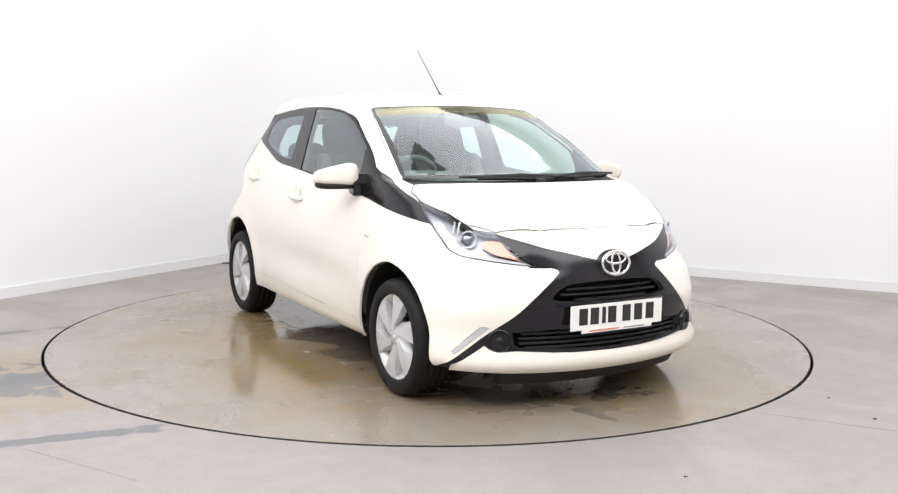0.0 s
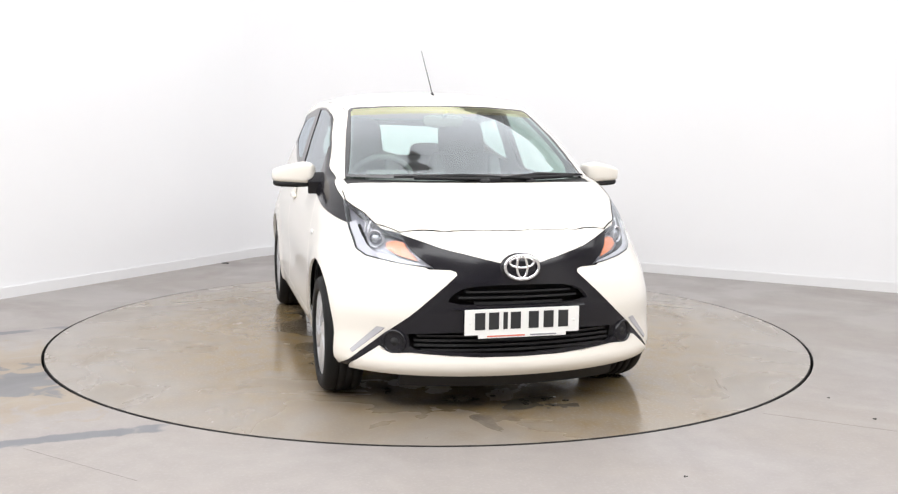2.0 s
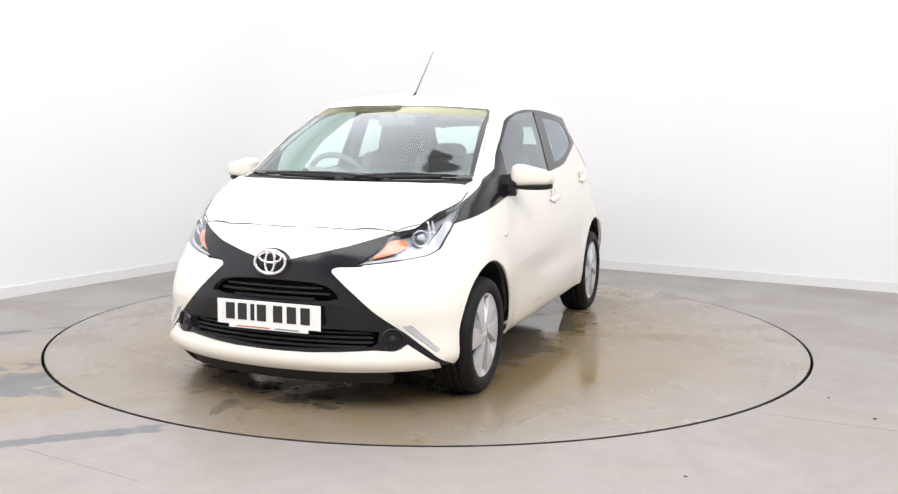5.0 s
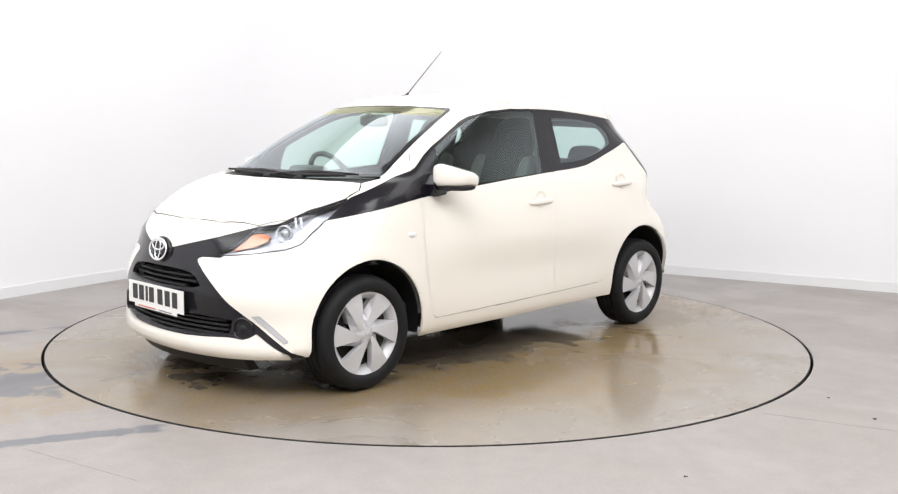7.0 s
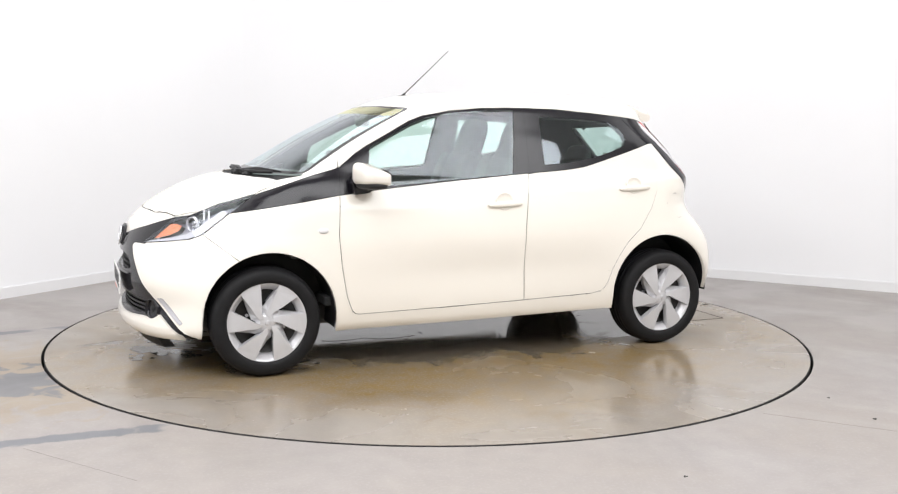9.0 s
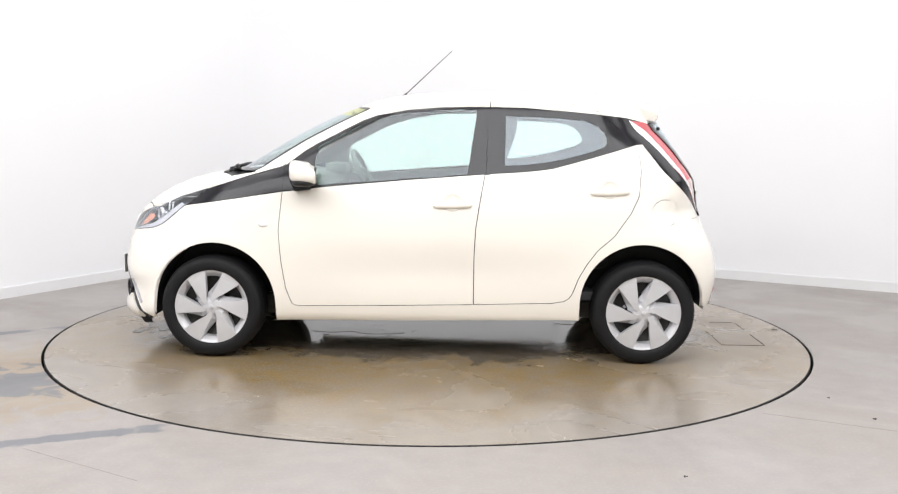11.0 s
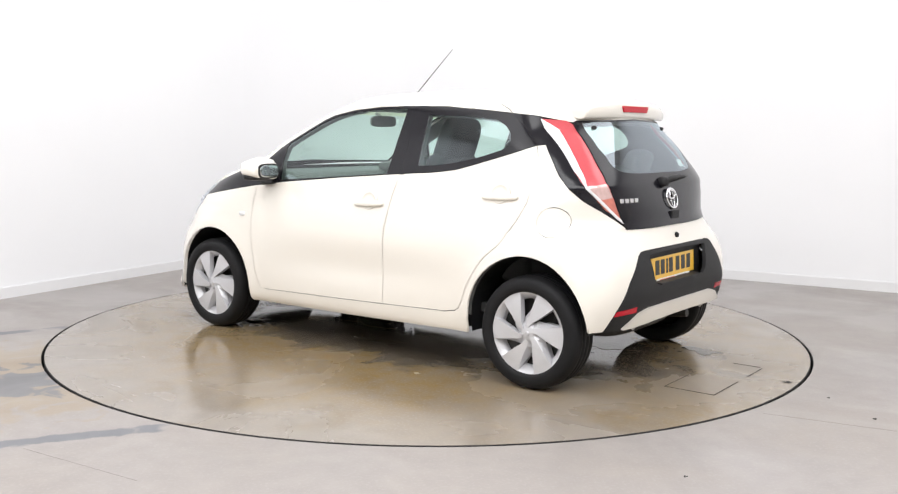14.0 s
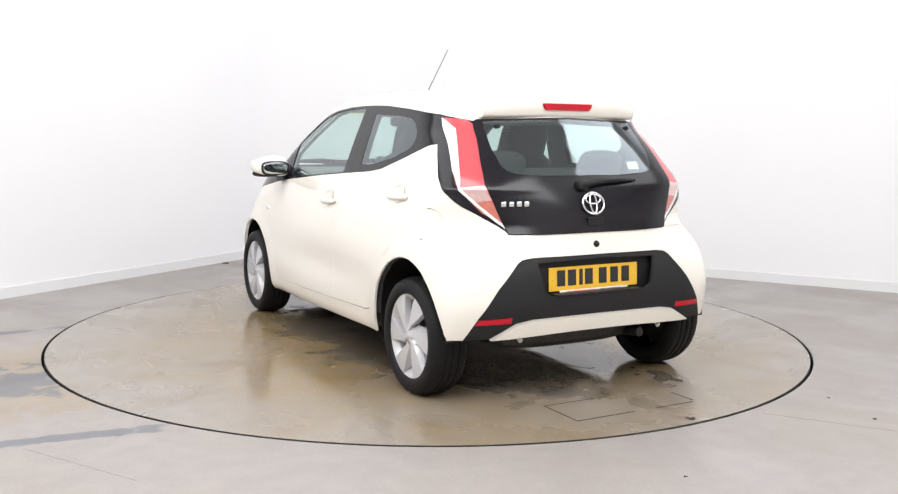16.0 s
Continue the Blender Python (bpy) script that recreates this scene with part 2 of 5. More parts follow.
# ---- the car's outer skin: half contours in plan, level by level ----
# height, nose x, nose rounding length and power, tail x, tail rounding length and power, half width
LEVELS = [
    (0.17, 1.790, 0.38, 2.05, -1.46, 0.30, 4.0, 0.745),
    (0.21, 1.826, 0.40, 2.05, -1.52, 0.30, 4.2, 0.780),
    (0.26, 1.818, 0.42, 2.05, -1.565, 0.30, 4.5, 0.792),
    (0.33, 1.812, 0.46, 2.1, -1.590, 0.30, 4.5, 0.799),
    (0.45, 1.825, 0.52, 2.2, -1.610, 0.30, 4.5, 0.804),
    (0.55, 1.820, 0.57, 2.1, -1.603, 0.30, 4.2, 0.806),
    (0.635, 1.803, 0.62, 1.95, -1.585, 0.32, 3.6, 0.804),
    (0.70, 1.775, 0.68, 2.05, -1.567, 0.36, 3.0, 0.797),
    (0.75, 1.737, 0.72, 2.15, -1.557, 0.40, 2.65, 0.789),
    (0.80, 1.682, 0.72, 2.25, -1.545, 0.43, 2.6, 0.779),
    (0.85, 1.605, 0.70, 2.35, -1.532, 0.41, 2.75, 0.766),
    (0.90, 1.508, 0.64, 2.4, -1.515, 0.375, 3.05, 0.752),
    (0.935, 1.417, 0.58, 2.4, -1.502, 0.36, 3.3, 0.740),
    (0.965, 1.300, 0.50, 2.4, -1.490, 0.34, 3.6, 0.728),
    (0.99, 1.160, 0.42, 2.3, -1.478, 0.34, 3.6, 0.717),
    (1.06, 1.022, 0.38, 2.3, -1.440, 0.36, 3.3, 0.693),
    (1.12, 0.922, 0.37, 2.3, -1.408, 0.38, 3.0, 0.674),
    (1.18, 0.820, 0.37, 2.3, -1.372, 0.40, 2.7, 0.655),
    (1.24, 0.708, 0.38, 2.3, -1.335, 0.40, 2.4, 0.633),
    (1.30, 0.582, 0.38, 2.3, -1.295, 0.39, 2.4, 0.612),
    (1.352, 0.452, 0.37, 2.35, -1.265, 0.38, 2.4, 0.592),
    (1.380, 0.378, 0.36, 2.35, -1.240, 0.38, 2.3, 0.567),
    (1.406, 0.293, 0.37, 2.3, -1.195, 0.40, 2.2, 0.520),
    (1.429, 0.190, 0.40, 2.2, -1.11, 0.42, 2.1, 0.420),
    (1.446, 0.020, 0.36, 2.1, -0.98, 0.40, 2.0, 0.290),
    (1.456, -0.17, 0.25, 2.0, -0.80, 0.25, 2.0, 0.160),
    (1.460, -0.32, 0.12, 2.0, -0.64, 0.12, 2.0, 0.040),
]
ARCH_F, ARCH_R = (1.152, 0.276, 0.335), (-1.155, 0.300, 0.330)


def pchip(xs, ys):
    xs, ys = np.array(xs, float), np.array(ys, float)
    h, d = np.diff(xs), np.diff(ys) / np.diff(xs)
    m = np.zeros_like(ys)
    m[0], m[-1] = d[0], d[-1]
    for i in range(1, len(xs) - 1):
        if d[i - 1] * d[i] > 0:
            w1, w2 = 2 * h[i] + h[i - 1], h[i] + 2 * h[i - 1]
            m[i] = (w1 + w2) / (w1 / d[i - 1] + w2 / d[i])

    def f(x):
        i = int(np.clip(np.searchsorted(xs, x) - 1, 0, len(h) - 1))
        t = (x - xs[i]) / h[i]
        return ((1 + 2 * t) * (1 - t) ** 2 * ys[i] + t * (1 - t) ** 2 * h[i] * m[i]
                + t * t * (3 - 2 * t) * ys[i + 1] + t * t * (t - 1) * h[i] * m[i + 1])
    return f


CURVES = [pchip([r[0] for r in LEVELS], [r[k] for r in LEVELS]) for k in range(1, 8)]
N_NOSE, N_SIDE, N_TAIL = 44, 70, 40


def steps(a, b, d):
    n = max(1, round((b - a) / d))
    return [a + (b - a) * i / n for i in range(n)]


Z_STEPS = (steps(0.17, 0.70, 0.022) + steps(0.70, 0.99, 0.008) + steps(0.99, 1.352, 0.016) + steps(1.352, 1.460, 0.005) + [1.460])


def side_shape(x, y, z):
    """Slow taper of the flanks, the flared arches and the shoulder crease."""
    y *= 1 - 0.022 * min(1.0, abs(x + 0.1) / 1.5) ** 2.5
    for ax, az, ar in (ARCH_F, ARCH_R):
        d = math.hypot(x - ax, z - az) - ar
        if d > -0.05 and z < 0.9:
            y += 0.012 * math.exp(-(d / 0.07) ** 2) * min(1, y / 0.7)
    if 0.2 < z < 0.9 and -0.85 < x < 0.75:
        k = math.sin(math.pi * (x + 0.85) / 1.6)
        y -= 0.014 * k * math.exp(-((z - 0.47) / 0.11) ** 2)
    return y


def contour(z):
    xf, lf, nf, xr, lr, nr, w = (c(z) for c in CURVES)
    pts = []
    for i in range(N_NOSE):
        a = math.pi / 2 * i / N_NOSE
        pts.append((xf - lf * (1 - math.cos(a) ** (2 / nf)), w * math.sin(a) ** (2 / nf)))
    x1, x2 = xf - lf, xr + lr
    for i in range(N_SIDE):
        pts.append((x1 + (x2 - x1) * i / N_SIDE, w))
    for i in range(N_TAIL + 1):
        a = math.pi / 2 * (1 - i / N_TAIL)
        pts.append((xr + lr * (1 - max(0, math.cos(a)) ** (2 / nr)), w * math.sin(a) ** (2 / nr)))
    return [(x, side_shape(x, y, z) if y > 1e-6 else 0.0, z) for x, y in pts]


# ---- cutting the skin into panels ----
class Skin:
    """Half of the outer skin (y >= 0). Outlines drawn in a side, end or top view are cut into it, and name its faces."""
    AX = {"xz": (0, 2), "yz": (1, 2), "xy": (0, 1)}

    def __init__(self):
        self.bm = bm = bmesh.new()
        rows = [[bm.verts.new(p) for p in contour(z)] for z in Z_STEPS]
        for a, b in zip(rows, rows[1:]):
            for i in range(len(a) - 1):
                bm.faces.new((a[i], a[i + 1], b[i + 1], b[i]))
        bmesh.ops.remove_doubles(bm, verts=bm.verts[:], dist=1e-5)
        bm.faces.new([v for v in rows[-1] if v.is_valid])
        self.kind = {}
        self.names = ["body"]
        bm.faces.ensure_lookup_table()

    @staticmethod
    def inside(p, poly):
        x, y = p
        k = False
        for (ax, ay), (bx, by) in zip(poly, poly[1:] + poly[:1]):
            if (ay > y) != (by > y) and x < (bx - ax) * (y - ay) / (by - ay) + ax:
                k = not k
        return k

    def cut(self, name, view, poly, where):
        bm = self.bm
        i, j = self.AX[view]
        third = 3 - i - j
        lo = [min(p[k] for p in poly) - 0.02 for k in (0, 1)]
        hi = [max(p[k] for p in poly) + 0.02 for k in (0, 1)]
        pool = []
        for f in bm.faces:
            c = f.calc_center_median()
            if lo[0] - 0.05 < c[i] < hi[0] + 0.05 and lo[1] - 0.05 < c[j] < hi[1] + 0.05 and where(c):
                pool.append(f)
        for (ax, ay), (bx, by) in zip(poly, poly[1:] + poly[:1]):
            e0, e1 = (min(ax, bx), min(ay, by)), (max(ax, bx), max(ay, by))
            hit = []
            pool = [f for f in pool if f.is_valid]
            for f in pool:
                us, vs = [v.co[i] for v in f.verts], [v.co[j] for v in f.verts]
                if max(us) < e0[0] - 1e-4 or min(us) > e1[0] + 1e-4 or max(vs) < e0[1] - 1e-4 or min(vs) > e1[1] + 1e-4:
                    continue
                d = [(u - ax) * (by - ay) - (v - ay) * (bx - ax) for u, v in zip(us, vs)]
                if min(d) < -1e-7 and max(d) > 1e-7:
                    hit.append(f)
            if not hit:
                continue
            co, no = Vector((0, 0, 0)), Vector((0, 0, 0))
            co[i], co[j] = ax, ay
            no[i], no[j] = by - ay, ax - bx
            es = {e for f in hit for e in f.edges}
            vs = {v for f in hit for v in f.verts}
            was = set(hit)
            out = bmesh.ops.bisect_plane(bm, geom=list(hit) + list(es) + list(vs), dist=1e-5, plane_co=co, plane_no=no)
            for g in out["geom"]:
                if isinstance(g, bmesh.types.BMFace) and g not in was:
                    pool.append(g)
        self.names.append(name)
        n = len(self.names) - 1
        for f in bm.faces:
            c = f.calc_center_median()
            if lo[0] < c[i] < hi[0] and lo[1] < c[j] < hi[1] and where(c) and self.inside((c[i], c[j]), poly):
                f.material_index = n

    def finish(self):
        self.bm.normal_update()
        self.bm.verts.index_update()

    def part(self, name, kinds, material, parent, side="both", label="", gap=0.0, flange=0.0, push=0.0, keep=None):
        """One panel as a mesh: side 'both' joins the two halves, 'left' and 'right' take one. gap: how far its edge draws back;
        flange: how deep the edge is folded in; push: how far it stands off the skin."""
        ids = {self.names.index(k) for k in kinds}
        faces = [f for f in self.bm.faces if f.material_index in ids and (keep is None or keep(f.calc_center_median()))]
        order, inset, edges = {}, {}, []
        chosen = set(faces)
        for f in faces:
            for v in f.verts:
                order.setdefault(v, len(order))
        for f in faces:
            for e in f.edges:
                if sum(g in chosen for g in e.link_faces) == 1 and not all(v.co.y < 1e-4 for v in e.verts):
                    a, b = e.verts
                    d = (b.co - a.co).cross(f.normal)
                    c = f.calc_center_median() - a.co
                    d = d if d.dot(c) > 0 else -d
                    if d.length > 1e-9:
                        d.normalize()
                    for v in (a, b):
                        inset[v] = inset.get(v, Vector()) + d
                    va, vb = (a, b)
                    for l in f.loops:
                        if l.edge is e:
                            va, vb = l.vert, l.link_loop_next.vert
                    edges.append((va, vb))
        co, no = [], []
        for v in order:
            n = v.normal.copy()
            if v.co.y < 1e-4:
                n.y = 0
                n.normalize()
            p = v.co + n * push
            if gap and v in inset and inset[v].length > 1e-6:
                p = p + inset[v].normalized() * gap
            if v.co.y < 1e-4:
                p.y = 0
            co.append(p)
            no.append(n)
        polys = [[order[v] for v in f.verts] for f in faces]
        if flange:
            low = {}
            for v in inset:
                low[v] = len(co)
                co.append(co[order[v]] - no[order[v]] * flange)
                no.append(no[order[v]])
            for a, b in edges:
                polys.append([order[b], order[a], low[a], low[b]])
        sets = []
        if side in ("both", "left"):
            sets.append((co, no, polys))
        if side in ("both", "right"):
            flip = Vector((1, -1, 1))
            sets.append(([p * flip for p in co], [n * flip for n in no], [q[::-1] for q in polys]))
        cs, ns, ps = [], [], []
        for c, n, q in sets:
            k = len(cs)
            cs += c
            ns += n
            ps += [[i + k for i in f] for f in q]
        me = bpy.data.meshes.new(name)
        me.from_pydata([tuple(c) for c in cs], [], ps)
        me.materials.append(material)
        me.polygons.foreach_set("use_smooth", [True] * len(me.polygons))
        me.update()
        me.normals_split_custom_set_from_vertices([tuple(n) for n in ns])
        ob = new(name, me)
        ob.parent = parent
        if label:
            ob["label"] = label
        return ob


def circle2(cx, cy, rx, ry, n=24):
    return [(cx + rx * math.cos(2 * math.pi * i / n), cy + ry * math.sin(2 * math.pi * i / n)) for i in range(n)]


# ---- car materials ----
PAINT = node_mat("pearl_white_paint", (0.825, 0.786, 0.718), 0.32, coat=0.9, grain=0.015, grain_scale=3, rough_var=0.04)
BLACK_TRIM = node_mat("satin_black_trim", (0.009, 0.0085, 0.012), 0.17, ior=1.42, coat=0.06, grain=0.15, grain_scale=12, rough_var=0.06)
BLACK_PLASTIC = node_mat("grained_black_plastic", (0.012, 0.012, 0.013), 0.55, ior=1.4, grain=0.2, grain_scale=60, bump=0.15, bump_scale=600)
RUBBER = node_mat("tyre_rubber", (0.010, 0.010, 0.011), 0.6, ior=1.3, grain=0.25, grain_scale=25, bump=0.2, bump_scale=300)
SILVER = node_mat("silver_wheel_paint", (0.57, 0.57, 0.59), 0.36, metal=0.25, coat=0.3, grain=0.06, grain_scale=18, rough_var=0.06)
CHROME = node_mat("chrome", (0.86, 0.86, 0.88), 0.10, metal=1.0, grain=0.03, grain_scale=40)
MIRROR = node_mat("mirror_glass", (0.50, 0.53, 0.53), 0.03, metal=1.0, grain=0.02, grain_scale=10)
DARK_METAL = node_mat("dark_metal", (0.045, 0.044, 0.043), 0.5, metal=0.5, grain=0.4, grain_scale=20)
HOUSING = node_mat("lamp_housing", (0.42, 0.43, 0.46), 0.22, metal=0.8, grain=0.1, grain_scale=30)
LAMP_DARK = node_mat("lamp_bezel", (0.44, 0.44, 0.49), 0.33, metal=0.35, grain=0.1, grain_scale=30)
ORANGE = node_mat("amber_lamp", (0.84, 0.27, 0.11), 0.2, coat=0.6, grain=0.12, grain_scale=90)
RED = node_mat("red_lamp", (0.50, 0.014, 0.028), 0.25, coat=0.1, ior=1.3, grain=0.1, grain_scale=120)
RED_LIGHT = node_mat("pale_red_lamp", (0.56, 0.085, 0.10), 0.18, coat=0.5, grain=0.08, grain_scale=120)
LENS_WHITE = node_mat("clear_lamp", (0.80, 0.80, 0.82), 0.15, coat=1.0, grain=0.06, grain_scale=120)
LENS_PALE = node_mat("pale_light_guide", (0.66, 0.66, 0.70), 0.2, metal=0.1, coat=1.0, grain=0.05, grain_scale=80)
LENS_GREY = node_mat("frosted_lamp", (0.56, 0.56, 0.60), 0.2, metal=0.3, coat=1.0, grain=0.06, grain_scale=120)
LENS_ROSE = node_mat("rose_lamp", (0.55, 0.17, 0.13), 0.15, coat=1.0, grain=0.35, grain_scale=70)
LENS_PINK = node_mat("clear_pink_lamp", (0.72, 0.50, 0.48), 0.15, metal=0.3, coat=1.0, grain=0.25, grain_scale=55)
FABRIC = node_mat("charcoal_fabric", (0.06, 0.062, 0.064), 0.85, grain=0.2, grain_scale=25)
FABRIC_GREY = node_mat("grey_fabric", (0.20, 0.21, 0.21), 0.85, grain=0.15, grain_scale=25)
INNER = node_mat("interior_plastic", (0.15, 0.152, 0.15), 0.6, grain=0.15, grain_scale=30, bump=0.1, bump_scale=400)
HEADLINER = node_mat("headliner", (0.5, 0.5, 0.48), 0.9, grain=0.06, grain_scale=60)
PLATE_W = node_mat("white_plate", (0.80, 0.80, 0.78), 0.3, coat=0.4, grain=0.02, grain_scale=20)
PLATE_Y = node_mat("yellow_plate", (0.80, 0.47, 0.03), 0.3, coat=0.4, grain=0.03, grain_scale=20)
INK = node_mat("plate_ink", (0.02, 0.02, 0.022), 0.4, grain=0.1)
INK_RED = node_mat("red_ink", (0.65, 0.16, 0.10), 0.5, grain=0.1)
INK_GREY = node_mat("grey_ink", (0.25, 0.25, 0.27), 0.5, grain=0.1)


def glass(name, tint, least=0.065, sheen=(0.90, 0.95, 1.0)):
    """Thin pane: tinted see-through with a sheen that grows towards grazing view."""
    m = bpy.data.materials.new(name)
    m.use_nodes = True
    nt = m.node_tree
    nt.nodes.clear()
    out = nt.nodes.new("ShaderNodeOutputMaterial")
    mix, tr, gl = nt.nodes.new("ShaderNodeMixShader"), nt.nodes.new("ShaderNodeBsdfTransparent"), nt.nodes.new("ShaderNodeBsdfGlossy")
    lw, co, nz = nt.nodes.new("ShaderNodeLayerWeight"), nt.nodes.new("ShaderNodeTexCoord"), nt.nodes.new("ShaderNodeTexNoise")
    pw, sc = nt.nodes.new("ShaderNodeMath"), nt.nodes.new("ShaderNodeMapRange")
    pw.operation = "POWER"
    pw.inputs[1].default_value = 3.2
    sc.inputs["To Min"].default_value, sc.inputs["To Max"].default_value = least, 0.95
    tr.inputs[0].default_value = (*tint, 1)
    gl.inputs[0].default_value = (*sheen, 1)
    nz.inputs["Scale"].default_value = 6
    nt.links.new(co.outputs["Object"], nz.inputs["Vector"])
    r = nt.nodes.new("ShaderNodeMapRange")
    r.inputs["To Min"].default_value, r.inputs["To Max"].default_value = 0.02, 0.05
    nt.links.new(nz.outputs["Fac"], r.inputs["Value"])
    nt.links.new(r.outputs[0], gl.inputs["Roughness"])
    nt.links.new(lw.outputs["Facing"], pw.inputs[0])
    nt.links.new(pw.outputs[0], sc.inputs["Value"])
    nt.links.new(sc.outputs[0], mix.inputs[0])
    nt.links.new(tr.outputs[0], mix.inputs[1])
    nt.links.new(gl.outputs[0], mix.inputs[2])
    nt.links.new(mix.outputs[0], out.inputs[0])
    return m


GLASS = glass("tinted_glass", (0.78, 0.92, 0.87))
GLASS_DARK = glass("rear_tinted_glass", (0.74, 0.89, 0.85), 0.095, (0.86, 0.93, 1.0))
# yellow reflection along the windscreen top, painted into the tint and sheen
GLASS_REFLECTION = glass("yellow_reflection_glass", (0.80, 0.91, 0.68), 0.085, (1.0, 0.98, 0.70))
GATE_GLASS = glass("tailgate_glass", (0.78, 0.91, 0.88), 0.16, (0.84, 0.92, 1.0))
CLEAR = glass("lamp_lens", (0.92, 0.93, 0.95), 0.05)


# ---- small shape helpers ----
def lathe(bm, profile, seg=64, centre=(0, 0, 0), close=False):
    """Turns (radius, y) points about the y axis."""
    rings = []
    for r, y in profile:
        rings.append([bm.verts.new((centre[0] + r * math.cos(2 * math.pi * i / seg), centre[1] + y, centre[2] + r * math.sin(2 * math.pi * i / seg)))
                      for i in range(seg)])
    pairs = list(zip(rings, rings[1:])) + ([(rings[-1], rings[0])] if close else [])
    for a, b in pairs:
        for i in range(seg):
            j = (i + 1) % seg
            bm.faces.new((a[i], a[j], b[j], b[i]))
    return rings


def blob(bm, c, s, power=1.0, seg=24, m=None):
    """A rounded body: a sphere whose roundness turns boxy as power falls below 1."""
    r = bmesh.ops.create_uvsphere(bm, u_segments=seg, v_segments=seg // 2, radius=1.0)
    for v in r["verts"]:
        p = [math.copysign(abs(k) ** power, k) for k in v.co]
        v.co = Vector((c[0] + p[0] * s[0], c[1] + p[1] * s[1], c[2] + p[2] * s[2]))
    if m is not None:
        bmesh.ops.transform(bm, matrix=m, verts=r["verts"])
    return r["verts"]


def tube(bm, pts, radii, seg=10):
    pts = [Vector(p) for p in pts]
    rings = []
    for k, p in enumerate(pts):
        d = (pts[min(k + 1, len(pts) - 1)] - pts[max(k - 1, 0)]).normalized()
        u = d.orthogonal().normalized()
        w = d.cross(u)
        r = radii[k] if isinstance(radii, (list, tuple)) else radii
        rings.append([bm.verts.new(p + u * r * math.cos(2 * math.pi * i / seg) + w * r * math.sin(2 * math.pi * i / seg)) for i in range(seg)])
    for a, b in zip(rings, rings[1:]):
        for i in range(seg):
            j = (i + 1) % seg
            bm.faces.new((a[i], a[j], b[j], b[i]))
    bm.faces.new(rings[0][::-1])
    bm.faces.new(rings[-1])


def prism(bm, outline, y0, y1, bevel=0.0):
    """An (x, z) outline given depth along y."""
    a = [bm.verts.new((x, y0, z)) for x, z in outline]
    b = [bm.verts.new((x, y1, z)) for x, z in outline]
    fs = [bm.faces.new(a), bm.faces.new(b[::-1])]
    for i in range(len(a)):
        j = (i + 1) % len(a)
        fs.append(bm.faces.new((a[j], a[i], b[i], b[j])))
    bmesh.ops.recalc_face_normals(bm, faces=fs)
    if bevel:
        es = list({e for f in fs for e in f.edges})
        bmesh.ops.bevel(bm, geom=es, offset=bevel, segments=2, affect="EDGES", profile=0.6)


def skin_y(x, z):
    """Half width of the skin at that length and height."""
    pts = contour(z)
    for (xa, ya, _), (xb, yb, _) in zip(pts, pts[1:]):
        if xb <= x <= xa:
            return ya + (yb - ya) * (xa - x) / max(1e-9, xa - xb)
    return 0.0


def band(bm, z0, z1, y_max, back, depth, end="front", n=24):
    """A bar that follows the nose or tail at heights z0 to z1 as far out as y_max, set back from the skin."""
    sign = -1 if end == "front" else 1
    sect = []
    for k in range(-n, n + 1):
        y = y_max * k / n
        xs = []
        for z in (z0, z1):
            pts = contour(z) if end == "front" else contour(z)[::-1]
            x = pts[0][0]
            for (xa, ya, _), (xb, yb, _) in zip(pts, pts[1:]):
                if ya <= abs(y) <= yb:
                    x = xa + (xb - xa) * (abs(y) - ya) / max(1e-9, yb - ya)
                    break
            xs.append(x + sign * back)
        sect.append([bm.verts.new((xs[0], y, z0)), bm.verts.new((xs[1], y, z1)),
                     bm.verts.new((xs[1] + sign * depth, y, z1)), bm.verts.new((xs[0] + sign * depth, y, z0))])
    for a, b in zip(sect, sect[1:]):
        for i in range(4):
            j = (i + 1) % 4
            bm.faces.new((a[i], a[j], b[j], b[i]))
    bm.faces.new(sect[0])
    bm.faces.new(sect[-1][::-1])
    bmesh.ops.recalc_face_normals(bm, faces=bm.faces[:])


# ---- the car ----
car = new("car")
tagged(car, "small pearl white five-door hatchback with black trim on a turntable", "car")


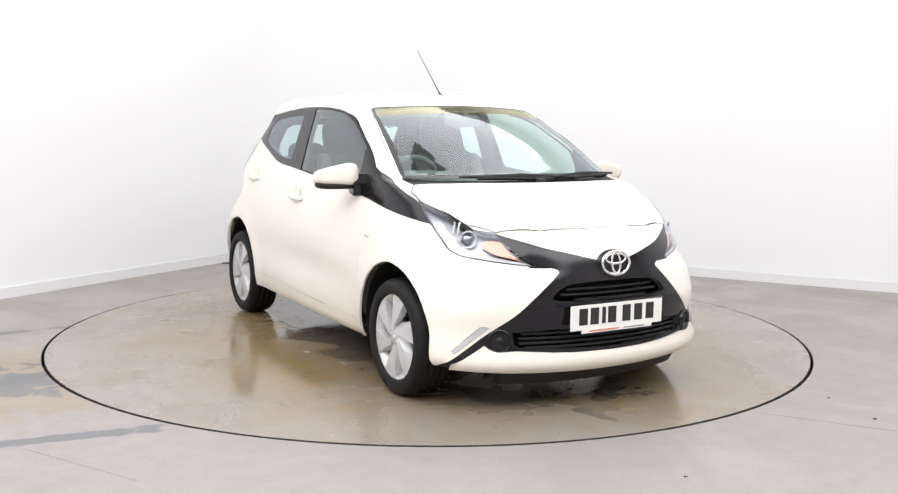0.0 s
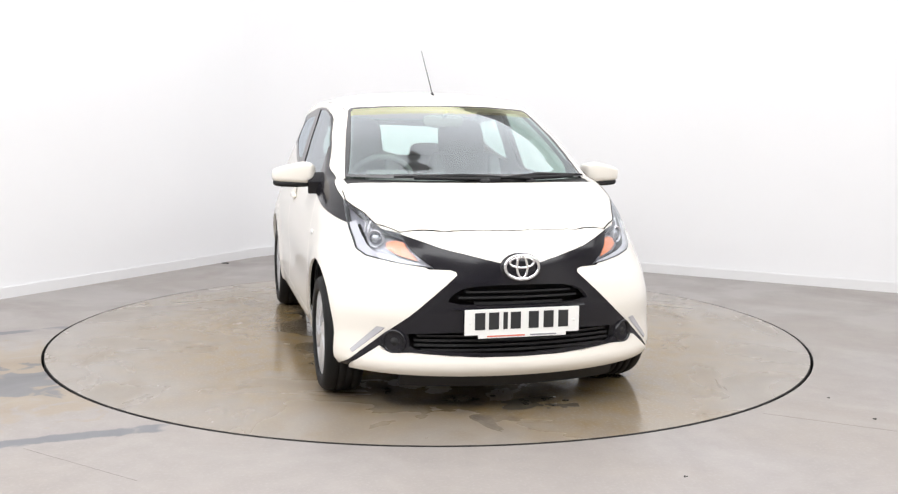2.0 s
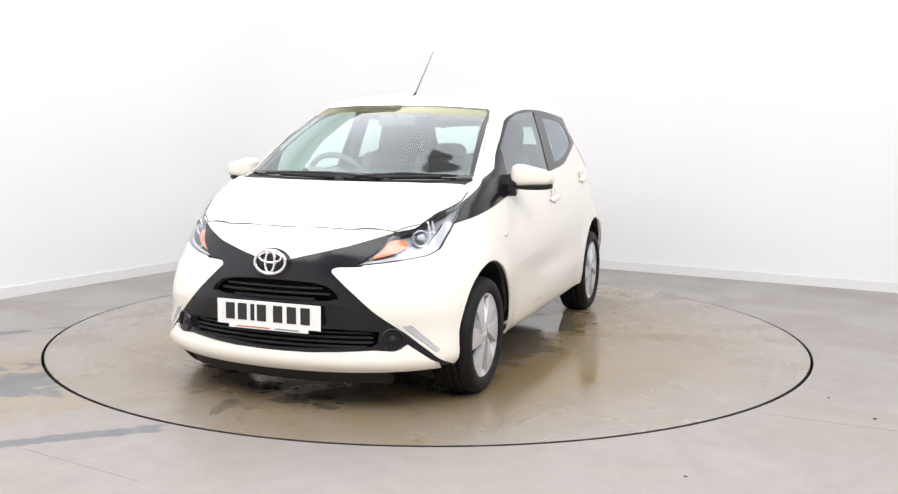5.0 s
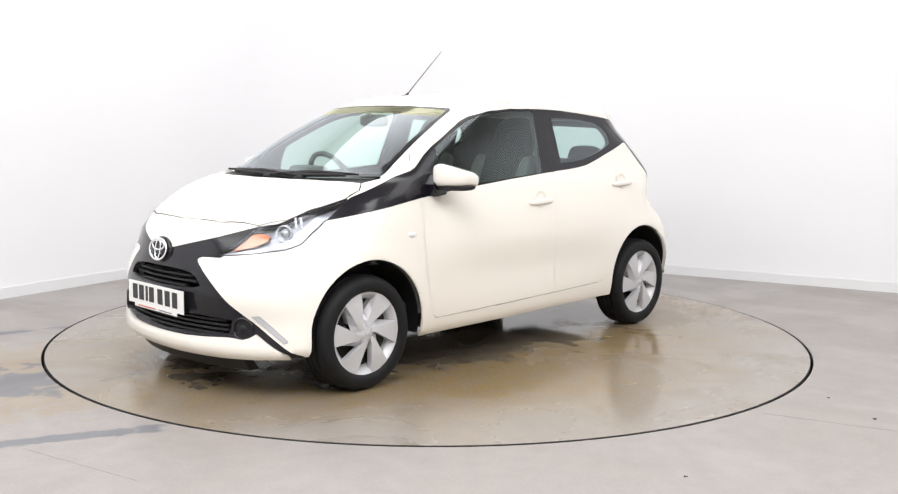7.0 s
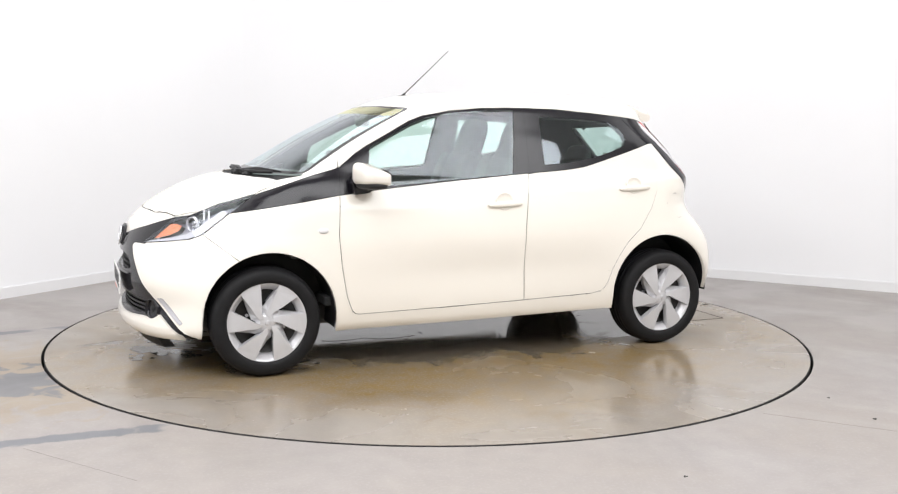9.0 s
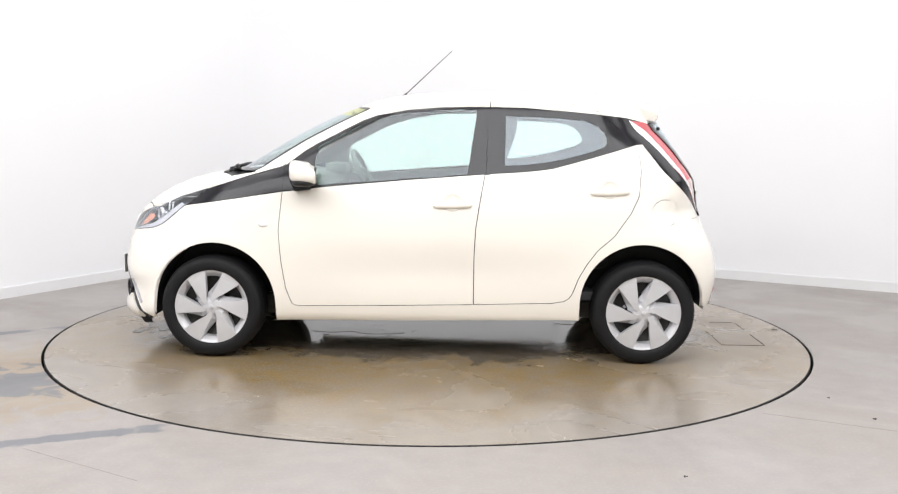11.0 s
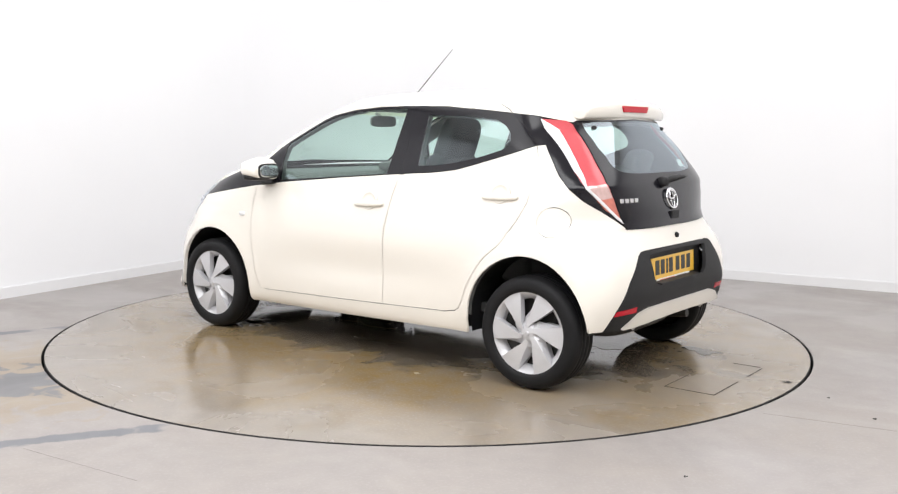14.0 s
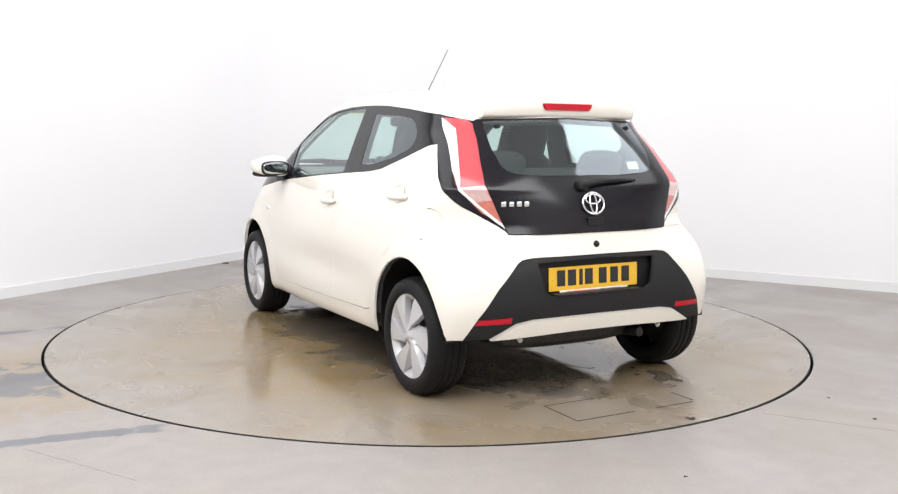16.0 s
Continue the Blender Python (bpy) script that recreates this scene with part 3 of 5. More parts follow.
def build_panels():
    s = Skin()
    side = lambda lim: (lambda c: c.y > lim)
    front = lambda lim: (lambda c: c.x > lim)
    rear = lambda lim: (lambda c: c.x < lim)
    s.cut("bumper_front", "xz", [(1.462, 0.697), (1.30, 0.57), (1.30, 0.05), (2.0, 0.05), (2.0, 0.79), (1.70, 0.793), (1.575, 0.773)], front(1.2))
    s.cut("bumper_rear", "xz", [(-1.33, 0.56), (-1.44, 0.76), (-1.8, 0.762), (-1.8, 0.05), (-1.30, 0.05)], rear(-1.2))
    s.cut("door_front", "xz", [(0.777, 0.988), (0.775, 1.062), (0.744, 1.112), (0.575, 1.214), (0.395, 1.310), (0.27, 1.350), (0.129, 1.372), (-0.187, 1.387),
                               (-0.335, 1.389), (-0.333, 1.341), (-0.308, 0.989), (-0.280, 0.824), (-0.262, 0.703), (-0.255, 0.55),
                               (-0.255, 0.293), (0.089, 0.284), (0.690, 0.271), (0.715, 0.276), (0.731, 0.292), (0.760, 0.369), (0.786, 0.526), (0.799, 0.682), (0.787, 0.835)], side(0.4))
    s.cut("door_rear", "xz", [(-0.335, 1.389), (-0.658, 1.382), (-0.843, 1.368), (-0.919, 1.334), (-1.118, 1.156), (-1.139, 1.105), (-1.147, 1.016),
                              (-1.132, 0.883), (-1.088, 0.793), (-1.001, 0.673), (-0.913, 0.597), (-0.856, 0.52), (-0.813, 0.442), (-0.785, 0.364), (-0.766, 0.335),
                              (-0.741, 0.318), (-0.680, 0.307), (-0.255, 0.293), (-0.255, 0.55), (-0.262, 0.703), (-0.280, 0.824), (-0.308, 0.989), (-0.333, 1.341)], side(0.4))
    trim = [(1.376, 0.795), (1.183, 0.902), (0.968, 0.972), (0.774, 1.028), (0.683, 1.098), (0.606, 1.145), (0.436, 1.235), (0.36, 1.275), (0.281, 1.303),
            (0.122, 1.331), (-0.066, 1.348), (-0.285, 1.353), (-0.519, 1.349), (-0.766, 1.330), (-0.950, 1.313), (-1.118, 1.156), (-0.967, 1.109),
            (-0.816, 1.065), (-0.665, 1.024), (-0.528, 1.007), (-0.360, 0.996), (0.102, 0.959), (0.569, 0.915), (0.790, 0.887), (1.046, 0.846)]
    for nm, x0, x1 in (("trim_wing", 0.782, 2.0), ("trim_front", -0.318, 0.782), ("trim_rear", -2.0, -0.318)):
        s.cut(nm, "xz", trim, lambda c, a=x0, b=x1: c.y > 0.45 and a < c.x < b)
    s.cut("glass_front", "xz", [(0.595, 0.926), (0.614, 1.031), (0.600, 1.134), (0.434, 1.222), (0.36, 1.258), (0.279, 1.290), (0.121, 1.319), (-0.067, 1.336),
                                (-0.261, 1.341), (-0.252, 1.263), (-0.213, 0.990), (0.164, 0.960)], side(0.45))
    s.cut("glass_rear", "xz", [(-0.418, 1.305), (-0.690, 1.297), (-0.859, 1.280), (-0.92, 1.25), (-0.955, 1.215), (-0.966, 1.176), (-0.955, 1.15), (-0.921, 1.130), (-0.785, 1.089),
                               (-0.634, 1.057), (-0.527, 1.043), (-0.414, 1.039)], side(0.45))
    s.cut("fuel", "xz", circle2(-1.275, 0.798, 0.076, 0.070), side(0.4))
    s.cut("bonnet", "xy", [(1.25, -0.05), (1.225, 0.25), (1.165, 0.48), (1.08, 0.640), (1.12, 0.674), (1.233, 0.672), (1.357, 0.638), (1.461, 0.584), (1.575, 0.487),
                           (1.66, 0.30), (1.69, 0.12), (1.70, -0.05)], lambda c: c.z > 0.7)
    s.cut("cowl", "xy", [(1.25, -0.05), (1.225, 0.25), (1.165, 0.48), (1.08, 0.640), (0.95, 0.650), (0.99, 0.5), (1.05, 0.25), (1.08, -0.05)], lambda c: 0.90 < c.z < 1.06)
    s.cut("screen_border", "yz", [(-0.05, 0.990), (0.300, 0.990), (0.633, 0.994), (0.602, 1.113), (0.575, 1.202), (0.544, 1.278), (0.521, 1.332), (0.503, 1.344), (0.475, 1.347), (0.250, 1.358), (-0.05, 1.362)], front(0.25))
    s.cut("screen", "yz", [(-0.05, 1.012), (0.300, 1.010), (0.616, 1.004), (0.592, 1.076), (0.564, 1.163), (0.537, 1.252), (0.512, 1.322), (0.496, 1.338), (0.250, 1.353), (-0.05, 1.357)], front(0.25))
    s.cut("reflection_band", "yz", [(-0.05, 1.357), (0.25, 1.353), (0.496, 1.338), (0.512, 1.322), (0.522, 1.300), (0.25, 1.314), (-0.05, 1.318)], front(0.25))
    s.cut("black_x", "yz", [(-0.05, 0.640), (0.10, 0.662), (0.328, 0.718), (0.500, 0.776), (0.465, 0.705), (0.392, 0.631), (0.299, 0.630), (0.279, 0.622), (0.275, 0.610), (0.293, 0.593),
                            (0.385, 0.513), (0.475, 0.432), (0.585, 0.343), (0.675, 0.261), (0.755, 0.18), (0.745, 0.05), (0.6, 0.05), (-0.05, 0.05)], front(1.5))
    s.cut("lip", "yz", [(0.708, 0.205), (0.594, 0.297), (0.570, 0.278), (0.545, 0.269), (0.465, 0.273), (0.323, 0.263), (0.197, 0.256), (-0.05, 0.253), (-0.05, 0.05), (0.68, 0.05), (0.705, 0.17)], front(1.5))
    s.cut("headlight", "xz", [(1.195, 0.899), (1.376, 0.846), (1.511, 0.787), (1.577, 0.774), (1.728, 0.635), (1.607, 0.657), (1.522, 0.672), (1.462, 0.697),
                              (1.390, 0.755), (1.330, 0.803)], side(0.3))
    s.cut("head_edge", "xz", [(1.330, 0.803), (1.390, 0.755), (1.462, 0.697), (1.522, 0.672), (1.607, 0.657), (1.728, 0.635), (1.698, 0.652), (1.602, 0.679),
                              (1.541, 0.697), (1.494, 0.721), (1.424, 0.774), (1.364, 0.818)], side(0.3))
    s.cut("head_top", "xz", [(1.195, 0.899), (1.376, 0.846), (1.511, 0.787), (1.577, 0.774), (1.606, 0.748), (1.577, 0.756), (1.511, 0.772), (1.376, 0.832), (1.235, 0.876)], side(0.3))
    s.cut("head_rim", "xz", [(1.330, 0.803), (1.390, 0.755), (1.462, 0.697), (1.522, 0.672), (1.607, 0.657), (1.728, 0.635), (1.712, 0.642), (1.607, 0.661),
                             (1.524, 0.6765), (1.466, 0.7005), (1.394, 0.759), (1.335, 0.806)], side(0.3))
    s.cut("head_amber", "xz", [(1.685, 0.664), (1.655, 0.696), (1.608, 0.742), (1.580, 0.748), (1.556, 0.738), (1.572, 0.715), (1.615, 0.690)], side(0.3))
    s.cut("grille_upper", "yz", [(0.318, 0.497), (0.312, 0.512), (0.292, 0.532), (0.255, 0.552), (0.20, 0.562), (0.10, 0.567), (-0.05, 0.568), (-0.05, 0.478), (0.171, 0.482), (0.27, 0.486)], front(1.5))
    s.cut("grille_lower", "yz", [(0.485, 0.352), (0.296, 0.362), (-0.05, 0.352), (-0.05, 0.264), (0.297, 0.276), (0.455, 0.286), (0.475, 0.300)], front(1.5))
    s.cut("running_lamp", "yz", [(0.709, 0.266), (0.700, 0.253), (0.590, 0.357), (0.574, 0.375), (0.606, 0.378)], front(1.4))
    s.cut("lamp_strip", "xz", [(-0.950, 1.313), (-1.074, 1.300), (-1.30, 1.25), (-1.6, 0.95), (-1.515, 0.76), (-1.495, 0.785), (-1.441, 0.851), (-1.268, 1.017), (-1.158, 1.160), (-1.118, 1.156)], lambda c: c.y > 0.44 and c.x < -0.9)
    s.cut("lamp", "yz", [(0.573, 1.285), (0.604, 1.164), (0.645, 1.036), (0.655, 0.990), (0.653, 0.957), (0.587, 0.886), (0.513, 0.821), (0.458, 0.778), (0.476, 0.813), (0.514, 0.907), (0.542, 0.983),
                         (0.521, 1.089), (0.490, 1.192), (0.476, 1.256), (0.493, 1.277)], rear(-0.9))
    s.cut("lamp_white", "yz", [(0.573, 1.285), (0.604, 1.164), (0.645, 1.036), (0.652, 0.975), (0.645, 0.967), (0.594, 1.113), (0.547, 1.231)], rear(-0.9))
    s.cut("lamp_clear", "yz", [(0.645, 0.967), (0.546, 0.978), (0.519, 0.912), (0.474, 0.803), (0.563, 0.855), (0.640, 0.942)], rear(-0.9))
    s.cut("lamp_low", "yz", [(0.605, 0.901), (0.519, 0.912), (0.474, 0.803), (0.563, 0.855)], rear(-0.9))
    s.cut("lamp_line", "yz", [(0.652, 0.975), (0.653, 0.957), (0.587, 0.886), (0.513, 0.821), (0.458, 0.778), (0.464, 0.798), (0.508, 0.834), (0.580, 0.898), (0.640, 0.960)], rear(-0.9))
    s.cut("gate", "yz", [(0.456, 1.275), (-0.05, 1.290), (-0.05, 0.757), (0.252, 0.755), (0.456, 0.758), (0.476, 0.808), (0.514, 0.907), (0.542, 0.983), (0.521, 1.089), (0.490, 1.192), (0.475, 1.265)], rear(-1.1))
    s.cut("glass_gate", "yz", [(0.434, 1.265), (-0.05, 1.281), (-0.05, 1.016), (0.232, 1.017), (0.37, 1.024), (0.415, 1.036), (0.440, 1.060), (0.453, 1.136), (0.445, 1.206)], rear(-1.1))
    s.cut("rear_black", "yz", [(-0.05, 0.655), (0.36, 0.655), (0.41, 0.650), (0.440, 0.634), (0.553, 0.520), (0.644, 0.396), (0.702, 0.288), (0.725, 0.22), (-0.05, 0.22)], rear(-1.3))
    s.cut("rear_bar", "yz", [(0.590, 0.293), (0.460, 0.362), (0.373, 0.376), (-0.05, 0.378), (-0.05, 0.306), (0.136, 0.306), (0.449, 0.300)], rear(-1.3))
    s.cut("reflector", "yz", [(0.656, 0.366), (0.641, 0.390), (0.480, 0.394), (0.481, 0.366)], rear(-1.3))
    s.cut("plate_recess", "yz", [(0.340, 0.630), (-0.05, 0.638), (-0.05, 0.478), (0.270, 0.478), (0.310, 0.500)], rear(-1.3))
    for ax, az, ar in (ARCH_F, ARCH_R):
        s.cut("open", "xz", circle2(ax, az, ar, ar, 48), side(0.3))
        s.cut("open", "xz", [(ax - ar, az), (ax + ar, az), (ax + ar + 0.005, 0.0), (ax - ar - 0.005, 0.0)], side(0.3))
    s.cut("open", "xz", [(-2, 0), (2, 0), (2, 0.172), (1.80, 0.173), (1.6, 0.188), (0.8, 0.188), (0.1, 0.195), (-0.834, 0.214), (-1.42, 0.270), (-1.50, 0.296), (-1.7, 0.302), (-2, 0.304)], lambda c: True)
    s.finish()

    p = s.part
    p("body_shell", ["body"], PAINT, car, gap=0.0018, flange=0.012, label="pearl white painted body shell")
    p("bonnet", ["bonnet"], PAINT, car, gap=0.005, flange=0.02)
    # near-black sheet added below the bonnet, so its shut line reads as shaded
    p("bonnet_gap_shade", ["bonnet"], GAP_MAT, car, gap=-0.007, push=-0.004, label="dark sheet that paints shade into the bonnet gap")
    fb = p("front_bumper", ["bumper_front"], PAINT, car, gap=0.001, flange=0.02)
    p("lower_lip", ["lip"], PAINT, fb, gap=0.002, flange=0.03, push=0.012, label="white lower bumper lip")
    p("grille_panel", ["black_x"], BLACK_TRIM, fb, gap=0.001, flange=0.03, label="glossy black cross-shaped grille panel")
    for sd in ("left", "right"):
        p("running_lamp", ["running_lamp"], LENS_GREY, fb, sd, "clear slanted running lamp", 0.001, 0.01, 0.003)
    rb = p("rear_bumper", ["bumper_rear"], PAINT, car, gap=0.001, flange=0.02)
    p("rear_insert", ["rear_black"], BLACK_PLASTIC, rb, gap=0.001, flange=0.018, label="black plastic bumper insert")
    p("rear_bar", ["rear_bar"], PAINT, rb, gap=0.001, flange=0.03, push=0.016, label="white bar across the rear bumper")
    for sd in ("left", "right"):
        p("reflector", ["reflector"], RED, rb, sd, "narrow red reflector", 0.001, 0.01, 0.002)
        d = p("front_door", ["door_front"], PAINT, car, sd, gap=0.0024, flange=0.018)
        # near-black sheet added behind each door paints the shade in its gaps
        p("door_gap_shade", ["door_front"], GAP_MAT, d, sd, "dark sheet that paints shade into the door gap", -0.006, 0.0, -0.006)
        p("door_trim", ["trim_front"], BLACK_TRIM, d, sd, "black window surround", 0.001, 0.012)
        p("window", ["glass_front"], GLASS, d, sd, "green-tinted side window", push=-0.004)
        d = p("rear_door", ["door_rear"], PAINT, car, sd, gap=0.0024, flange=0.018)
        p("door_gap_shade", ["door_rear"], GAP_MAT, d, sd, "dark sheet that paints shade into the door gap", -0.006, 0.0, -0.006)
        p("door_trim", ["trim_rear"], BLACK_TRIM, d, sd, "black window surround", 0.001, 0.012)
        p("window", ["glass_rear"], GLASS_DARK, d, sd, "green-tinted hinged rear window", push=-0.002)
        p("wing_trim", ["trim_wing"], BLACK_TRIM, car, sd, "black wedge trim behind the headlight", 0.001, 0.012, 0.001)
        p("fuel_flap", ["fuel"], PAINT, car, sd, gap=0.0016, flange=0.01) if sd == "left" else p("body_panel", ["fuel"], PAINT, car, sd)
        h = p("headlight", ["headlight", "head_edge", "head_top", "head_amber", "head_rim"], CLEAR, car, sd, "clear swept-back headlight", push=0.002, flange=0.0)
        p("bezel", ["headlight"], LAMP_DARK, h, sd, "dark grey lamp bezel", push=-0.040)
        p("indicator", ["head_amber"], ORANGE, h, sd, "amber indicator inside the headlight", push=-0.014)
        p("seal", ["head_rim"], BLACK_PLASTIC, h, sd, "thin dark lamp seal", push=0.0)
        p("light_guide", ["head_edge"], LENS_PALE, h, sd, "white light guide along the lower edge", push=-0.006)
        p("upper_edge", ["head_top"], BLACK_TRIM, h, sd, "black upper edge", push=-0.001)
        t = p("tail_light", ["lamp"], RED_LIGHT, car, sd, "tall pink-red tail light with white edge", 0.001, 0.02, 0.003)
        p("white_strip", ["lamp_white"], LENS_WHITE, t, sd, "white edge strip", 0.0005, 0.02, 0.006)
        p("reversing_lamp", ["lamp_clear"], LENS_PINK, t, sd, "clear pinkish lower lamp", 0.0005, 0.02, 0.004)
        p("turn_lamp", ["lamp_low"], LENS_ROSE, t, sd, "rose-tinted lower lamp", 0.0005, 0.02, 0.004)
        p("edge_line", ["lamp_line"], LENS_WHITE, t, sd, "thin white edge line", 0.0005, 0.02, 0.006)
        p("lamp_surround", ["lamp_strip"], BLACK_TRIM, car, sd, "black strip round the tail light", 0.0008, 0.02, 0.002)
    p("windscreen", ["screen"], GLASS, car, label="green-tinted windscreen", push=-0.002)
    p("reflection_band", ["reflection_band"], GLASS_REFLECTION, car, label="windscreen top tinted yellow to paint a reflection", push=-0.002)
    p("windscreen_border", ["screen_border"], BLACK_TRIM, car, label="black windscreen border", push=-0.001)
    p("scuttle", ["cowl"], BLACK_PLASTIC, car, label="black plastic scuttle panel", push=-0.012, flange=0.02)
    g = p("tailgate", ["gate"], BLACK_TRIM, car, label="glossy black glass tailgate", gap=0.001, flange=0.02, push=0.008)
    p("window", ["glass_gate"], GATE_GLASS, g, label="tinted rear window", push=0.007)
    # inner faces of pillars and roof
    lined = ["body", "door_front", "door_rear", "trim_front", "trim_rear", "screen_border", "lamp_strip", "lamp", "lamp_white", "lamp_clear", "lamp_low", "lamp_line", "gate"]
    p("lining", lined, INNER, car, label="dark grey interior lining", push=-0.035, keep=lambda c: 0.3 < c.z < 1.33 and -1.5 < c.x < 1.06)
    p("headliner", ["body"], HEADLINER, car, label="pale grey headliner", push=-0.03, keep=lambda c: c.z >= 1.33)
    s.bm.free()


build_panels()


# ---- underside and arches ----
def build_underside():
    bm = bmesh.new()
    box(bm, (0.22, 0, 0.24), (2.66, 1.10, 0.12), 0.03)
    box(bm, (0.0, 0, 0.26), (1.48, 1.44, 0.10), 0.02)
    box(bm, (1.35, 0, 0.27), (0.55, 1.0, 0.2), 0.05)
    part("floor_pan", bm, DARK_METAL, car, "dark dirty underside")
    bm = bmesh.new()
    band(bm, 0.172, 0.205, 0.50, 0.024, 0.05)
    for v in bm.verts:
        if v.co.z < 0.18:
            v.co.z -= 0.066
            v.co.x -= 0.03
    part("front_valance", bm, BLACK_PLASTIC, car, "black plastic valance under the bumper")
    bm = bmesh.new()
    tube(bm, [(-1.15, -0.30, 0.20), (-1.35, -0.33, 0.22), (-1.50, -0.34, 0.235)], 0.024, 14)
    blob(bm, (-1.28, 0.02, 0.25), (0.16, 0.42, 0.07), 0.6)
    part("exhaust", bm, DARK_METAL, car, "dark exhaust silencer and pipe")
    for y in (0.40, -0.42):
        bm = bmesh.new()
        tube(bm, [(-1.42, y, 0.30), (-1.52, y, 0.285), (-1.545, y, 0.27)], 0.012)
        part("tow_eye", bm, LENS_WHITE, car, "pale metal towing eye")
    for ax, az, ar, a0, a1 in ((*ARCH_F, -12, 192), (*ARCH_R, -14, 183)):
        for sg in (1, -1):
            bm = bmesh.new()
            n = 40
            a = [math.radians(a0 + (a1 - a0) * i / n) for i in range(n + 1)]
            rows = [[bm.verts.new((ax + (ar + 0.004) * math.cos(t), sg * y, az + (ar + 0.004) * math.sin(t))) for t in a] for y in (0.50, 0.765)]
            for i in range(n):
                bm.faces.new((rows[0][i], rows[0][i + 1], rows[1][i + 1], rows[1][i]))
            c = bm.verts.new((ax, sg * 0.50, az))
            for i in range(n):
                bm.faces.new((rows[0][i + 1], rows[0][i], c))
            part("arch_liner", bm, BLACK_PLASTIC, car, "black wheel arch liner")


build_underside()


# ---- wheels ----
WHEEL_R = 0.279
WHEEL_Z = WHEEL_R - LIFT


def build_wheel():
    """A wheel with its face towards +y, centred on the origin."""
    w = new("wheel")
    bm = bmesh.new()
    prof = [(0.200, 0.020), (0.206, 0.030), (0.213, 0.034), (0.228, 0.036), (0.246, 0.034), (0.258, 0.026), (0.2655, 0.012), (0.2705, -0.006)]
    for g in (-0.028, -0.062, -0.096):
        prof += [(0.272, g + 0.012), (0.272, g + 0.004), (0.265, g + 0.003), (0.265, g - 0.003), (0.272, g - 0.004)]
    prof += [(0.2705, -0.126), (0.262, -0.142), (0.240, -0.150), (0.205, -0.146), (0.200, -0.13)]
    prof = [(r if r < 0.21 else 0.208 + (r - 0.205) * 1.06, y) for r, y in prof]
    lathe(bm, prof, 72, close=True)
    bmesh.ops.recalc_face_normals(bm, faces=bm.faces[:])
    part("tyre", bm, RUBBER, w, "black rubber tyre", True)
    bm = bmesh.new()
    lathe(bm, [(0.012, -0.055), (0.10, -0.050), (0.150, -0.044), (0.184, -0.020), (0.196, 0.004)], 48)
    part("steel_wheel", bm, DARK_METAL, w, "black steel wheel behind the trim", True)
    bm = bmesh.new()
    lathe(bm, [(0.163, -0.030), (0.166, -0.014), (0.174, -0.002), (0.186, 0.010), (0.192, 0.017), (0.200, 0.021), (0.2055, 0.020), (0.2065, 0.010)], 72)
    trim = part("wheel_trim", bm, SILVER, w, "silver six-spoke pinwheel plastic wheel trim", True)
    for k in range(6):
        axis = 5 + 60 * k
        bm = bmesh.new()

        def at(r, turn, h):
            a = math.radians(axis + turn)
            return bm.verts.new((r * math.cos(a), h, r * math.sin(a)))

        # broad flat face, its long leading edge standing over the next window
        lead = [at(0.026, -19, 0.027), at(0.062, -2, 0.0275), at(0.107, 10.4, 0.027), at(0.160, 14.5, 0.0245), at(0.200, 16, 0.0205)]
        rim = [at(0.202, 5, 0.0215), at(0.202, -5, 0.0215), at(0.200, -16, 0.0205)]
        fold = [at(0.165, -17.5, 0.0235), at(0.107, -21.5, 0.0245), at(0.062, -33, 0.0240), at(0.040, -42, 0.0235)]
        for n in range(3):
            bm.faces.new((lead[n], lead[n + 1], fold[2 - n], fold[3 - n]))
        bm.faces.new((lead[3], lead[4], rim[0], rim[1], rim[2], fold[0]))
        # the lower facet that slopes to the window
        low = [at(0.174, -18.5, 0.006), at(0.154, -20.5, -0.002), at(0.102, -35, -0.010), at(0.080, -52, -0.004), at(0.045, -66, 0.012)]
        bm.faces.new((fold[0], rim[2], low[0], low[1]))
        bm.faces.new((fold[1], fold[0], low[1], low[2]))
        bm.faces.new((fold[2], fold[1], low[2], low[3]))
        bm.faces.new((fold[3], fold[2], low[3], low[4]))
        # walls down into the wheel
        for line in (lead, low[:3]):
            deep = [bm.verts.new(v.co * 0.99 + Vector((0, -0.034, 0))) for v in line]
            for n in range(len(line) - 1):
                bm.faces.new((line[n + 1], line[n], deep[n], deep[n + 1]))
        part("spoke", bm, SILVER, trim)
    bm = bmesh.new()
    lathe(bm, [(0.0, 0.025), (0.03, 0.0235), (0.052, 0.014), (0.056, -0.004)], 32)
    part("hub_plate", bm, SILVER, trim, "", True)
    bm = bmesh.new()
    lathe(bm, [(0.0, 0.0285), (0.009, 0.0283), (0.012, 0.027), (0.014, 0.022)], 32)
    part("centre_cap", bm, SILVER, trim, "round silver centre cap", True)
    for k in range(4):
        a = math.radians(20 + 90 * k)
        bm = bmesh.new()
        lathe(bm, [(0.0, -0.030), (0.009, -0.030), (0.011, -0.034), (0.011, -0.052)], 12, (0.052 * math.cos(a) * 1.9, 0, 0.052 * math.sin(a) * 1.9))
        part("wheel_nut", bm, HOUSING, w)
    return w


first = build_wheel()
first.parent = car
first.matrix_basis = pose(1.170, 0.762, WHEEL_Z, 0, 0, 0)
